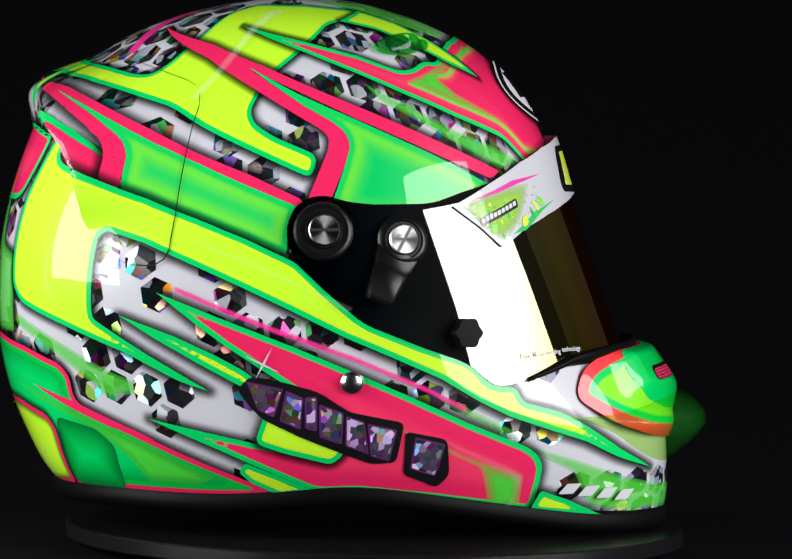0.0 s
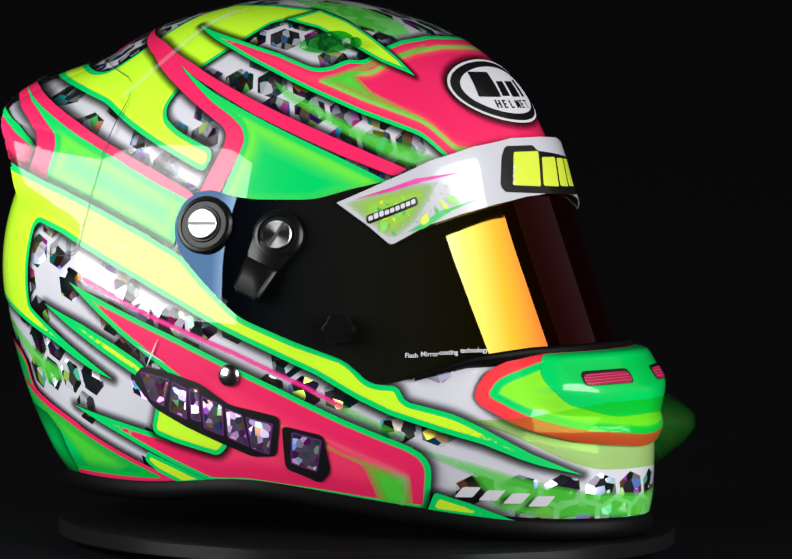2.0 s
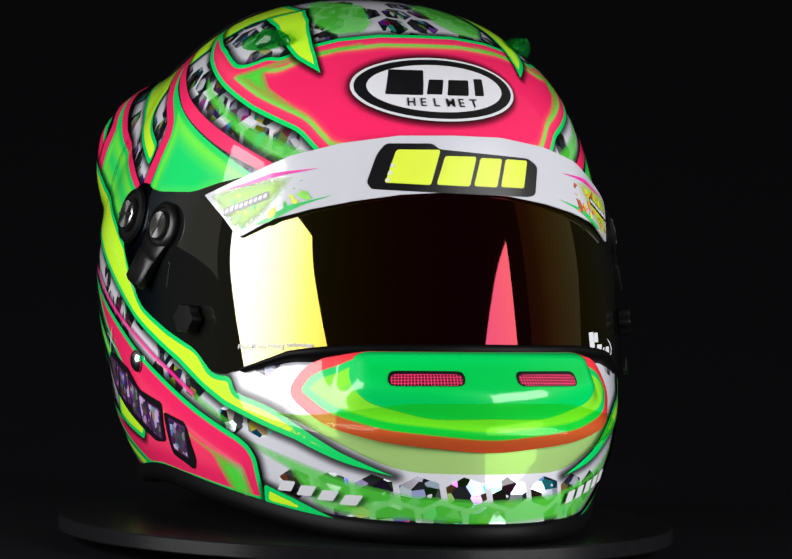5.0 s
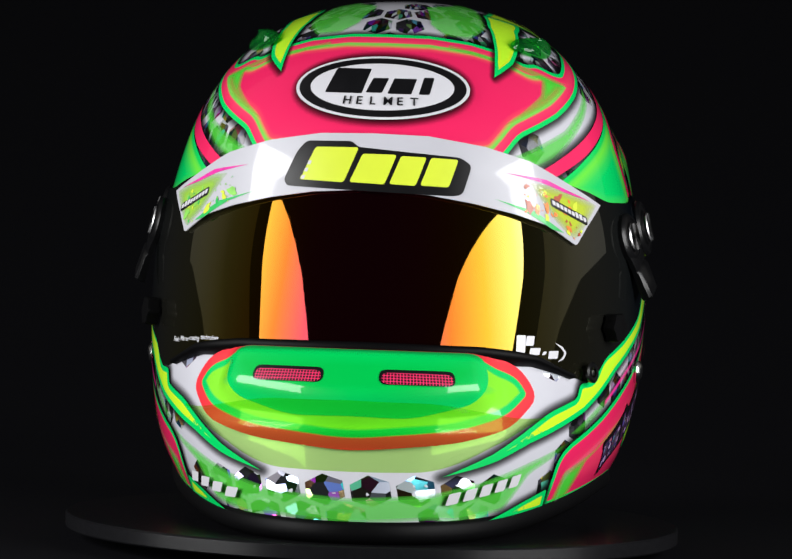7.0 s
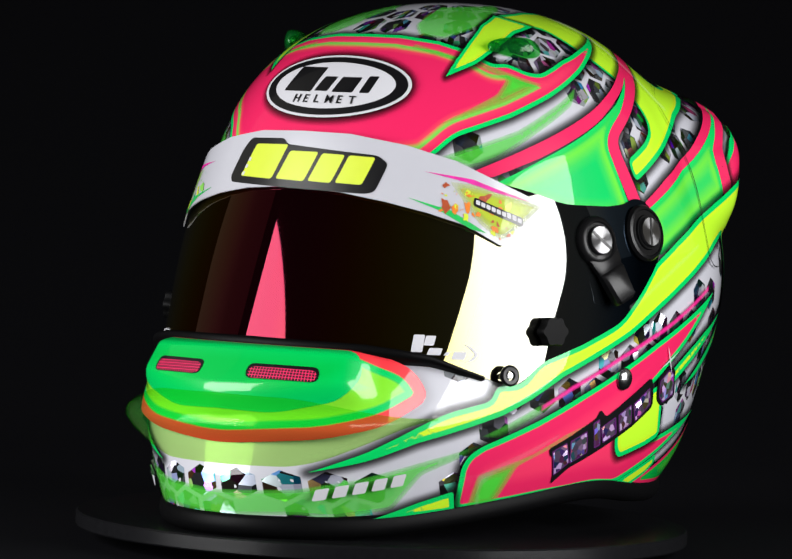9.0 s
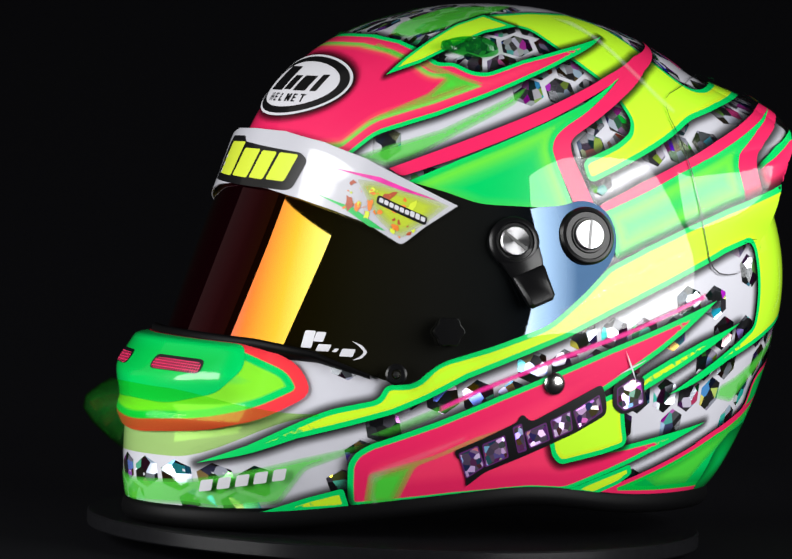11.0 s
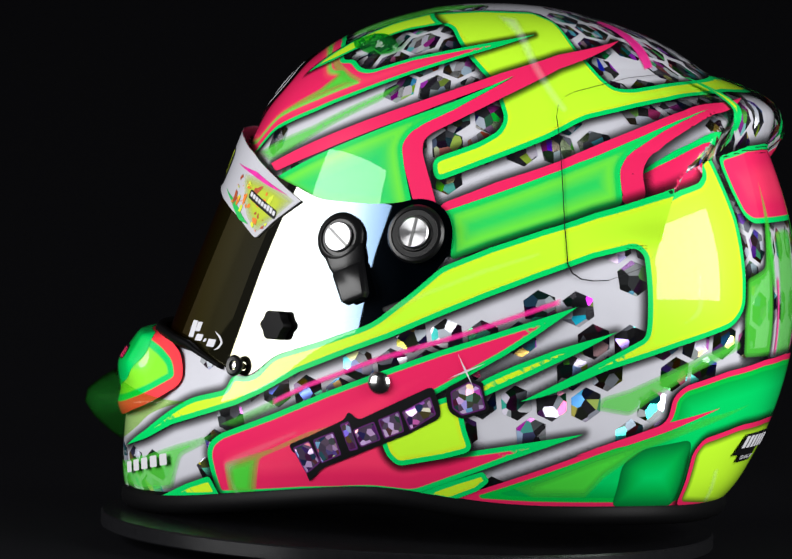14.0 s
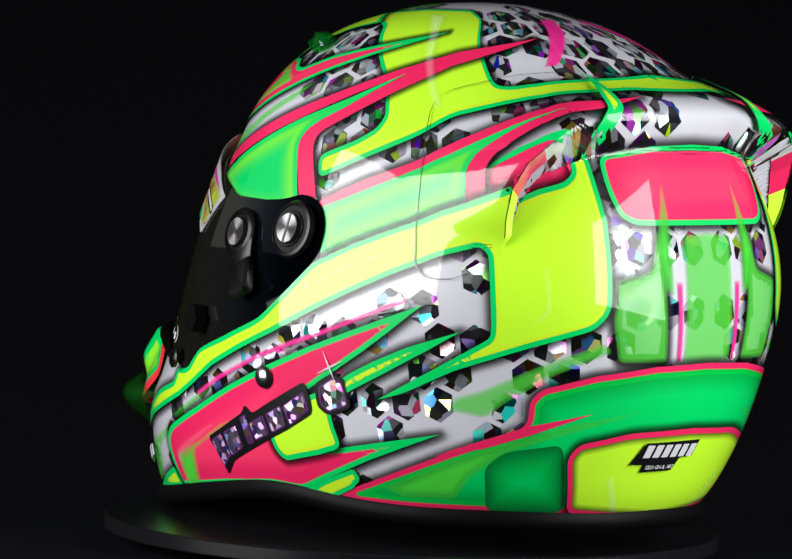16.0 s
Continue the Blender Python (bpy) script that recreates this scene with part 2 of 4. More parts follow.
# ---------------------------------------------------------------- paint outlines, mm round from the front and mm up
ART = {
    "yellow_top": [83.7, 226.6, 90.6, 238.1, 100.8, 251.4, 114.7, 266.1, 139.3, 278.5, 206.1, 284.9, 280.4, 284.5, 299.7, 273, 302.3, 250, 312.5, 228.4, 317.3, 221.1, 326.9, 219.7, 368.6, 224.8, 426.5, 231.2, 427.5, 228.4, 427.5, 216, 394.3, 216.5, 356.9, 211.9, 322.1, 208.2, 292.7, 204.1, 274, 196.7, 238.2, 183.4, 211.5, 173.3, 208.8, 184.3, 233.9, 193.1, 244.6, 199, 248.3, 205, 245.1, 214.2, 238.2, 225.2, 218.9, 240.4, 192.2, 261.5, 177.2, 265.6, 146.2, 258.3, 125.4, 247.3, 105.1, 234.9],
    "forehead": [0, 177.9, 40.9, 177.5, 73, 180.7, 91.2, 194.4, 126.4, 205, 155.8, 216, 183.7, 227.5, 215.2, 239.5, 271.3, 258.3, 214.1, 246.8, 179.4, 238.5, 163.9, 233, 153.7, 229.4, 143.6, 230.3, 129.1, 235.8, 118.4, 234.9, 98.1, 244.1, 74.6, 250, 37.2, 254.2, 0, 254.6],
    "fore_lime": [81, 200, 122.2, 212.4, 152.1, 223.4, 138.2, 227.1, 108.3, 236.2, 53.7, 247.7, 52.1, 245, 108.3, 232.6, 126.4, 225.7, 118.4, 217],
    "pink_zed": [354.2, 255.1, 286.8, 243.1, 243.5, 229.8, 188.5, 209.6, 132.9, 189.4, 102.4, 178.4, 109.9, 174.7, 140.3, 184.8, 189.5, 203.2, 217.9, 214.7, 253.7, 228.4, 217.9, 208.7, 202.4, 201.3, 194.9, 196.3, 191.7, 190.3, 194.3, 181.1, 201.8, 162.8, 213.6, 161.8, 208.8, 174.2, 203.4, 187.6, 203.4, 193.1, 207.2, 196.7, 220.5, 203.2, 248.3, 217, 285.2, 233.9],
    "green_temple": [253.7, 228.9, 217.9, 213.3, 189.5, 202.7, 140.9, 183.9, 104.5, 168.7, 127.5, 161.8, 151, 153.1, 180.4, 152.2, 203.4, 154.9, 194.3, 181.1, 191.7, 190.3, 194.9, 196.3, 202.4, 201.3, 217.9, 208.7],
    "pink_zed2": [394.3, 211, 347.8, 203.2, 300.2, 191.7, 270.3, 183, 243, 174.2, 216.8, 163.7, 213.6, 160, 216.8, 159.5, 242.5, 168.7, 269.2, 178.4, 303.9, 188, 352.6, 200.9, 326.9, 192.2, 309.8, 184.8, 303.9, 177.9, 302.9, 163.2, 313, 165.1, 313, 175.6, 316.8, 181.1, 325.9, 186.6, 352.6, 198.1],
    "green_mid": [216.8, 159.5, 242.5, 168.7, 269.2, 178.4, 303.9, 188, 352.6, 200.9, 326.9, 192.2, 309.8, 184.8, 303.9, 177.9, 302.9, 163.2, 290.6, 160.5, 265.5, 153.1, 240.9, 144.4, 221.6, 137, 221.6, 146.2, 219.5, 158.2],
    "yellow_mid": [221.6, 135.7, 240.9, 143.9, 265.5, 152.7, 290.6, 160.5, 313, 165.5, 323.7, 167.8, 335, 172.6, 348, 176.2, 353, 181, 350.5, 190.5, 361, 190.5, 366, 159.1, 367, 131.5, 367, 117.7, 360.1, 109.9, 331.2, 101.2, 296.5, 89.3, 270.8, 77.3, 256.9, 73.7, 286.3, 89.3, 302.9, 98.9, 313, 104.9, 313, 110.9, 310.9, 142.5, 307.2, 145.8, 288.4, 140.7, 263.8, 131.1, 240.3, 121.4, 217.3, 111.3, 194.3, 100.7, 171.4, 91.6, 147.8, 81.9, 129.1, 71.4, 114.7, 64.5, 95.4, 58, 75.7, 51.6, 55.9, 42.4, 35, 36.4, 56.4, 47, 75.1, 58.5, 87.4, 65.4, 108.3, 70.9, 110.9, 77.8, 123.8, 78.2, 132.9, 88.8, 156.9, 96.2, 185.3, 106.7, 203.4, 121.4, 216.8, 133.4],
    "pink_box": [308, 174.5, 325, 178.5, 333, 181.5, 350.5, 188, 352, 178.5, 347, 175, 334, 171.5, 308, 162],
    "box_line": [310, 174, 325, 178.5, 333, 181.5, 350.5, 188, 350, 190.5, 332.5, 184.2, 324, 180.8, 318, 178.5],
    "name_panel": [280.4, 118.2, 252.6, 108.1, 217.9, 95.7, 190.6, 85.1, 162.3, 73.7, 133.4, 61.2, 104.5, 49.8, 98.6, 45.6, 95.4, 40.1, 92.8, 16.7, 143, 23.6, 183.1, 27.3, 204.5, 25.9, 224.8, 34.2, 251.6, 45.2, 290, 59.4, 253.2, 53, 235.5, 49.8, 210.9, 47, 195.9, 56.7, 209.8, 71.4, 228, 82.4, 248.3, 94.8, 262.2, 104.4],
    "name_lime": [132.3, 45.2, 152.1, 54.4, 171.9, 60.3, 147.3, 49.8, 124.3, 39.7, 114.1, 18.5, 99.2, 17.2, 103.5, 35.5],
    "yellow_name": [299.1, 107.2, 272.4, 98.5, 253.7, 90.6, 238.7, 83.3, 230.7, 76.4, 218.9, 74.1, 188.5, 56.2, 192.2, 45.2, 197.6, 40.6, 221.1, 45.6, 235.5, 49.8, 231.2, 59.9, 228.6, 71.8, 239.3, 75.5, 261.7, 86.5, 282.6, 97.5],
    "yellow_rim": [204.5, 25.9, 224.8, 34.2, 240.9, 40.1, 244.6, 35.1, 238.7, 29.6, 223.8, 23.1],
    "back_green": [221.1, 23.1, 258, 36.9, 298.1, 52.1, 333.9, 64.9, 333.4, 76.9, 338.7, 82.4, 363.3, 88.8, 394.3, 92.9, 427.5, 93.9, 427.5, 16.2, 390.6, 21.3, 317.3, 21.7, 268.7, 21.7],
    "pink_spear": [287.4, 48.8, 298.1, 53, 333.9, 64.9, 364.9, 71.4, 335.5, 60.8, 313.6, 53.9],
    "yellow_spear": [257.4, 31.4, 298.1, 48.4, 323.7, 56.7, 354.7, 66.3, 390.6, 72.3, 353.1, 61.2, 324.3, 52.1, 306.6, 38.3, 299.1, 27.3, 269.2, 26.8],
    "dark_leaf": [317.8, 21.7, 314.1, 45.2, 323.7, 52.5, 352.6, 56.7, 362.2, 21.7],
    "back_yellow": [364.4, 21.3, 356.3, 49.8, 360.6, 56.7, 387.9, 62.2, 427.5, 63.5, 427.5, 16.2],
    "back_pink": [367, 189.4, 398.6, 194, 427.5, 194.9, 427.5, 157.2, 381.5, 157.2, 373.5, 160.9, 368.6, 172.9],
    "back_spear": [400.2, 175.6, 397.5, 149.9, 398, 122.3, 400.7, 94.3, 373.5, 94.8, 368.6, 113.2, 368.6, 131.1, 388.4, 136.1, 392.7, 149.9],
    "back_band": [427.5, 154, 410.3, 152.2, 410.9, 93.9, 427.5, 93.4],
    "back_line": [404.5, 131.1, 408.2, 131.1, 409.8, 94.3, 406.6, 94.3],
    "wing_spear": [372.8, 231, 376, 215, 378.5, 204, 366, 194, 360, 190.6, 353, 189.4, 364, 198, 370, 202.5, 369.6, 208],
    "chin_lime": [0, 25, 30.2, 27.3, 51.6, 32.8, 77.3, 42, 113.6, 53.4, 105.1, 54.4, 133.9, 68.1, 152.6, 75, 136.1, 64.5, 104.5, 48.8, 78.3, 36, 66, 16.7, 41.4, 12.1, 30.7, 13.5, 0, 11.2],
    "chin_yellow": [55.9, 11.2, 76.7, 21.3, 92.2, 27.3, 93.3, 16.2],
    "hex_lime": [78.9, 183.4, 129.7, 198.6, 166, 215.1, 181, 222.5, 173, 212.8, 137.7, 195.4, 114.1, 183, 100.2, 179.3],
    "low_lime": [294.9, 70.4, 295.9, 76.4, 309.3, 80.5, 343, 95.7, 366, 104, 370.2, 99.4, 344, 88.8, 321.6, 75, 312.5, 67.7],
    "pink_line": [134.7, 68.7, 153.1, 77.8, 187.8, 91.7, 227.3, 104.7, 248.6, 112.6, 272.7, 121.9, 272.7, 118.9, 248.6, 109.6, 227.3, 101.7, 187.8, 88.7, 153.1, 74.8, 134.7, 65.7],
    "back_spike": [400.7, 177, 402.3, 146, 403, 125, 396, 128, 391.5, 145.5],
    "pink_crown": [378.3, 274.4, 403.9, 276.2, 360.6, 236.7, 350.5, 234.9],
    "visor": [204.5, 164.6, 213.1, 163.2, 219.5, 158.6, 222.7, 150.4, 221.6, 141.2, 216.8, 133.8, 203.4, 121.4, 185.3, 106.7, 158, 96.6, 134.5, 88.8, 125.9, 81.5, 120, 78.2, 112.5, 78.7, 79.9, 89.3, 52.1, 92, 0, 92.5, 0, 190.3, 40.4, 188.5, 133.9, 166.9, 151, 161.8, 180.4, 160.9, 193.8, 161.8],
    "strip": [0, 192.2, 31.3, 191.7, 63.4, 187.6, 90.6, 181.1, 115.8, 171.5, 140.3, 160.9, 124.8, 150.4, 114.1, 141.6, 96.5, 150.4, 76.7, 155.9, 54.8, 160.5, 30.7, 164.1, 0, 166],
    "oval": [0, 236.7, 22.7, 235.8, 45.7, 230.7, 59.1, 222.5, 61.8, 214.7, 56.4, 208.7, 42.5, 203.6, 23.3, 202.3, 0, 201.3],
    "cover": [361.3, 229.7, 328.5, 226.7, 290.5, 218.8, 284, 216.2, 279.6, 212, 277.7, 206, 277.6, 196.2, 275.3, 153.8, 275.6, 137.5, 277.6, 133.2, 281.5, 130.6, 287, 129.9, 293.9, 130.4, 308.9, 136.3, 317, 144],
    "name_back": [141.9, 47.9, 153.7, 53, 171.9, 61.7, 174, 65.8, 178.8, 61.7, 215.2, 79.6, 218.4, 71.4, 219.5, 64.9, 202.9, 56.2, 178.8, 46.1, 157.5, 37.4, 148.4, 29.6, 146.8, 43.3, 143, 44.3],
    "name_back2": [221.1, 78.7, 231.2, 84.2, 239.3, 81.9, 239.3, 77.8, 243, 69.1, 229.1, 64.5, 222.7, 68.1],
    "name_back_right": [-243, 75, -236.5, 81.5, -221, 79, -205, 75, -190, 66, -164, 61.5, -166, 42.5, -178, 41.5, -203, 50, -214, 54, -231, 61.5, -236.5, 66.5],
    "name_back_right2": [-163, 57.5, -143, 53.8, -138.9, 36, -143.6, 29.5, -150, 32.5, -161.5, 36.5],
    "bar0": [144.6, 46.1, 152.6, 49.8, 156.4, 40.6, 148.4, 34.6],
    "bar1": [155.8, 50.7, 165.5, 54.8, 168.1, 45.2, 158, 40.6],
    "bar2": [170.3, 58.5, 174, 60.3, 177.2, 48.8, 173.5, 47.5],
    "bar3": [176.7, 56.7, 186.3, 60.8, 189, 53.4, 179.9, 49.8],
    "bar4": [189.5, 62.2, 198.6, 66.3, 200.8, 58, 192.2, 54.4],
    "bar5": [201.3, 66.8, 213.6, 73.7, 216.3, 66.3, 205, 59],
    "bar6": [224.3, 76.9, 232.3, 81.5, 237.1, 79.6, 239.8, 70.4, 229.6, 67.2, 225.4, 70],
    "side_vent": [0, 91.1, 30.7, 92.5, 55.9, 90.6, 73, 85.1, 81, 72.3, 62.3, 59, 39.8, 52.5, 0, 48.4],
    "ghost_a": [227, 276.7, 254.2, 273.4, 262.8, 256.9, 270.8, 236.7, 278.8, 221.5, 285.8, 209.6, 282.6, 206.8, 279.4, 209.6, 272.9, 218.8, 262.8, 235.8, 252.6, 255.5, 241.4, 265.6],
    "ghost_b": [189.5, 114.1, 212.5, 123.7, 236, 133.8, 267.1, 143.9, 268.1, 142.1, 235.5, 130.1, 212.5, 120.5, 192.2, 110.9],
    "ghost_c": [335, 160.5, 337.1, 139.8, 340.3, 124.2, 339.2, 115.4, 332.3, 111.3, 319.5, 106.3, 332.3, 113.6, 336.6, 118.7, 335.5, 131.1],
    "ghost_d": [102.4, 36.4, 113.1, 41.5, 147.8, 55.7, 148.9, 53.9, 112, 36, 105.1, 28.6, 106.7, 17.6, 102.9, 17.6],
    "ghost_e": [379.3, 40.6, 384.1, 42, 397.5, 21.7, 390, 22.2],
    "yellow_tip": [83.7, 226.6, 90.6, 238.1, 100.8, 251.4, 114.7, 266.1, 139.3, 278.5, 177.2, 265.6, 146.2, 258.3, 125.4, 247.3, 105.1, 234.9],
    "crown_lime": [52.1, 291.8, 200.2, 301.5, 146.8, 282.2, 107.2, 262.9, 76.7, 252.8, 52.7, 255.5, 41.4, 265.6],
}


# ---------------------------------------------------------------- building tools
def finish(name, verts, faces, mat, parent, label="", normals=None, uv=None, edge=None, smooth=True):
    me = bpy.data.meshes.new(name)
    me.from_pydata([tuple(p) for p in verts], [], [tuple(f) for f in faces])
    me.materials.append(mat)
    if uv is not None:
        layer = me.uv_layers.new(name="chart")
        idx = np.zeros(len(me.loops), dtype=np.int32)
        me.loops.foreach_get("vertex_index", idx)
        layer.data.foreach_set("uv", (np.asarray(uv)[idx] / 100.0).astype(np.float32).ravel())
    if edge is not None:
        a = me.attributes.new("edge", "FLOAT", "POINT")
        a.data.foreach_set("value", np.asarray(edge, dtype=np.float32))
    if smooth:
        me.polygons.foreach_set("use_smooth", [True] * len(me.polygons))
    if normals is not None:
        me.normals_split_custom_set_from_vertices([tuple(n) for n in normals])
    ob = new(name, me)
    ob.parent = parent
    if label:
        ob["label"] = label
    return ob


def part(name, bm, mat, parent, label="", smooth=True):
    me = bpy.data.meshes.new(name)
    bmesh.ops.recalc_face_normals(bm, faces=bm.faces)
    bm.to_mesh(me)
    bm.free()
    me.materials.append(mat)
    if smooth:
        me.polygons.foreach_set("use_smooth", [True] * len(me.polygons))
        me.set_sharp_from_angle(angle=radians(38))
    ob = new(name, me)
    ob.parent = parent
    if label:
        ob["label"] = label
    return ob


def rounded(poly, soft=4.0, step=3.0, sharp=62):
    """A closed outline with its blunt corners rounded by soft mm and its sides cut into steps."""
    p = np.asarray(poly, float).reshape(-1, 2)
    out = []
    n = len(p)
    for i in range(n):
        a, b, c = p[i - 1], p[i], p[(i + 1) % n]
        u, w = a - b, c - b
        lu, lw = np.linalg.norm(u), np.linalg.norm(w)
        ang = np.degrees(np.arccos(np.clip(u @ w / (lu * lw + 1e-9), -1, 1)))
        if ang < sharp or ang > 172 or soft == 0:
            out.append(b)
        else:
            d = min(soft, lu * 0.45, lw * 0.45)
            s, e = b + u / lu * d, b + w / lw * d
            for k in np.linspace(0, 1, 5):
                out.append((1 - k) ** 2 * s + 2 * k * (1 - k) * b + k * k * e)
    res = []
    for i in range(len(out)):
        a, b = out[i], out[(i + 1) % len(out)]
        m = max(1, int(np.linalg.norm(b - a) / step))
        res += [a + (b - a) * k / m for k in range(m)]
    return np.array(res)


def inside(poly, pts):
    x, y = pts[:, 0], pts[:, 1]
    res = np.zeros(len(pts), bool)
    for (x0, y0), (x1, y1) in zip(poly, np.roll(poly, -1, axis=0)):
        cut = (y0 > y) != (y1 > y)
        res ^= cut & (x < (x1 - x0) * (y - y0) / (y1 - y0 + 1e-12) + x0)
    return res


def gap_to(poly, pts):
    """Distance of points from an outline, in mm on the chart."""
    best = np.full(len(pts), 1e9)
    for a, b in zip(poly, np.roll(poly, -1, axis=0)):
        d = b - a
        k = np.clip(((pts - a) @ d) / (d @ d + 1e-12), 0, 1)
        best = np.minimum(best, np.linalg.norm(pts - a - k[:, None] * d, axis=1))
    return best


def filled(outline, step=2.5, inset=()):
    """Triangles that fill an outline on the chart, with a grid of points inside."""
    lo, hi = outline.min(0), outline.max(0)
    gx, gy = np.meshgrid(np.arange(lo[0], hi[0], step), np.arange(lo[1], hi[1], step))
    pts = np.stack([gx.ravel(), gy.ravel()], 1)
    pts = pts[inside(outline, pts)]
    fx, fy = np.meshgrid(np.arange(lo[0], hi[0], 1.4), np.arange(lo[1], hi[1], 1.4))
    fine = np.stack([fx.ravel(), fy.ravel()], 1)
    near = (fine[:, 0] + U_BACK) % (2 * U_BACK) - U_BACK
    fine = fine[np.maximum(wing(near, fine[:, 1]), wing(near, fine[:, 1] + 5)) > 0.0003]
    if len(fine):
        fine = fine[inside(outline, fine)]
        near = (pts[:, 0] + U_BACK) % (2 * U_BACK) - U_BACK
        coarse = np.maximum(wing(near, pts[:, 1]), wing(near, pts[:, 1] + 5)) <= 0.0003
        pts = np.concatenate([pts[coarse], fine])
    rv = np.arange(143.0, CORNER_V, 0.8)
    ridge = np.concatenate([np.stack([s * (trailing(rv) + d), rv], 1) for s in (1, -1) for d in (-0.05, 1.7)])
    ridge = ridge[inside(outline, ridge)]
    if len(ridge):
        off_ridge = np.abs(np.abs(pts[:, 0]) - trailing(pts[:, 1]) - 0.8) > 1.6
        pts = np.concatenate([pts[off_ridge | (pts[:, 1] > CORNER_V)], ridge])
    if len(pts):
        pts = pts[gap_to(outline, pts) > min(step * 0.4, 0.8)]
    if inset:
        along = np.roll(outline, -1, axis=0) - np.roll(outline, 1, axis=0)
        nrm = np.stack([-along[:, 1], along[:, 0]], 1) / (np.linalg.norm(along, axis=1, keepdims=True) + 1e-9)
        rings = [outline + nrm * d * s for d in inset for s in (1, -1)]
        depth = np.repeat(np.array(inset), 2 * len(outline))
        ring = np.concatenate(rings)
        ok = inside(outline, ring)
        ok[ok] = gap_to(outline, ring[ok]) > depth[ok] * 0.93
        ring = ring[ok]
        if len(ring) and len(pts):
            near = np.min(np.linalg.norm(pts[:, None] - ring[None], axis=2), axis=1) if len(pts) * len(ring) < 4e6 else np.full(len(pts), 9.0)
            pts = np.concatenate([pts[near > 0.7], ring])
        elif len(ring):
            pts = ring
    allp = [Vector(p) for p in outline] + [Vector(p) for p in pts]
    n = len(outline)
    vs, _, fs, _, _, _ = delaunay_2d_cdt(allp, [], [list(range(n))], 1, 1e-4)
    return np.array([tuple(q) for q in vs]), fs


def above_rim(uv):
    """Heights held above the shell's lower edge."""
    wrap = (uv[:, 0] + U_BACK) % (2 * U_BACK) - U_BACK
    return np.maximum(uv[:, 1], z_to_v(rim_height(wrap)) + 0.1)


def off_the_step(uv, faces):
    """Faces that do not span the open step behind the side covers."""
    h = wing((uv[:, 0] + U_BACK) % (2 * U_BACK) - U_BACK, uv[:, 1])
    return [f for f in faces if max(h[i] for i in f) - min(h[i] for i in f) < 0.0035]


def stripe(name, outline, mat, parent, off, label="", step=2.5, place=None):
    """A painted area as a skin on the shell; its edge distance drives the airbrushing."""
    uv, fs = filled(outline, step, (1.2, 2.45, 4.2) if place is None and step <= 2.0 else ())
    edge = gap_to(outline, uv)
    uv[:, 1] = above_rim(uv)
    pos, nrm = (place or surface)(uv[:, 0], uv[:, 1], off)
    return finish(name, pos, off_the_step(uv, fs) if place is None else fs, mat, parent, label, nrm, uv, edge)


def mist(name, outline, mat, parent, off, reach, label="", step=1.8):
    """Overspray round a painted area."""
    lo, hi = outline.min(0) - reach, outline.max(0) + reach
    if hi[0] > 280 and hi[1] > 135 and lo[1] < 232 or lo[0] < -280 and hi[1] > 135 and lo[1] < 232:
        step = 1.4
    xs, ys = np.arange(lo[0], hi[0] + step, step), np.arange(lo[1], hi[1] + step, step)
    gx, gy = np.meshgrid(xs, ys)
    pts = np.stack([gx.ravel(), gy.ravel()], 1)
    d = np.where(inside(outline, pts), 0.0, gap_to(outline, pts))
    deep = np.where(inside(outline, pts), gap_to(outline, pts), 0.0)
    ok = (d < reach + step) & (deep < 5) & (pts[:, 1] < V_TOP - 1)
    w = len(xs)
    idx = np.full(len(pts), -1)
    idx[ok] = np.arange(ok.sum())
    fs = []
    for j in range(len(ys) - 1):
        for i in range(w - 1):
            q = [idx[j * w + i], idx[j * w + i + 1], idx[(j + 1) * w + i + 1], idx[(j + 1) * w + i]]
            if min(q) >= 0:
                fs.append(q)
    pos, nrm = surface(pts[ok, 0], above_rim(pts[ok]), off)
    fs = off_the_step(pts[ok], fs)
    return finish(name, pos, fs, mat, parent, label, nrm, pts[ok], d[ok])


def plate(name, outline, mat, parent, off, thick, label="", step=3.0, place=None):
    """A curved plate with thickness that follows the shell at a distance."""
    uv, fs = filled(outline, step)
    pos, nrm = (place or surface)(uv[:, 0], uv[:, 1], off)
    n = len(pos)
    inner = pos - nrm * thick
    verts = np.concatenate([pos, inner])
    faces = [tuple(f) for f in fs] + [tuple(i + n for i in reversed(f)) for f in fs]
    count = {}
    for f in fs:
        for a, b in zip(f, list(f[1:]) + [f[0]]):
            count[(a, b)] = 1
    for a, b in list(count):
        if (b, a) not in count:
            faces.append((b, a, a + n, b + n))
    ob = finish(name, verts, faces, mat, parent, label, None, np.concatenate([uv, uv]))
    ob.data.set_sharp_from_angle(angle=radians(50))
    return ob


def lathe(rings, n=40, cap=True):
    """A turned solid about z from (radius, height) rings."""
    bm = bmesh.new()
    loops = []
    for r, z in rings:
        loops.append([bm.verts.new((r * math.cos(2 * math.pi * k / n), r * math.sin(2 * math.pi * k / n), z)) for k in range(n)])
    for a, b in zip(loops, loops[1:]):
        for k in range(n):
            bm.faces.new((a[k], a[(k + 1) % n], b[(k + 1) % n], b[k]))
    if cap:
        bm.faces.new(loops[0])
        bm.faces.new(loops[-1])
    return bm


def box(bm, sx, sy, sz, at=(0, 0, 0), bevel=0.0):
    made = bmesh.ops.create_cube(bm, size=1, matrix=Matrix.Translation(at) @ Matrix.Diagonal((sx, sy, sz, 1)))
    if bevel:
        es = list({e for v in made["verts"] for e in v.link_edges})
        bmesh.ops.bevel(bm, geom=es, offset=bevel, segments=2, affect="EDGES", profile=0.5)


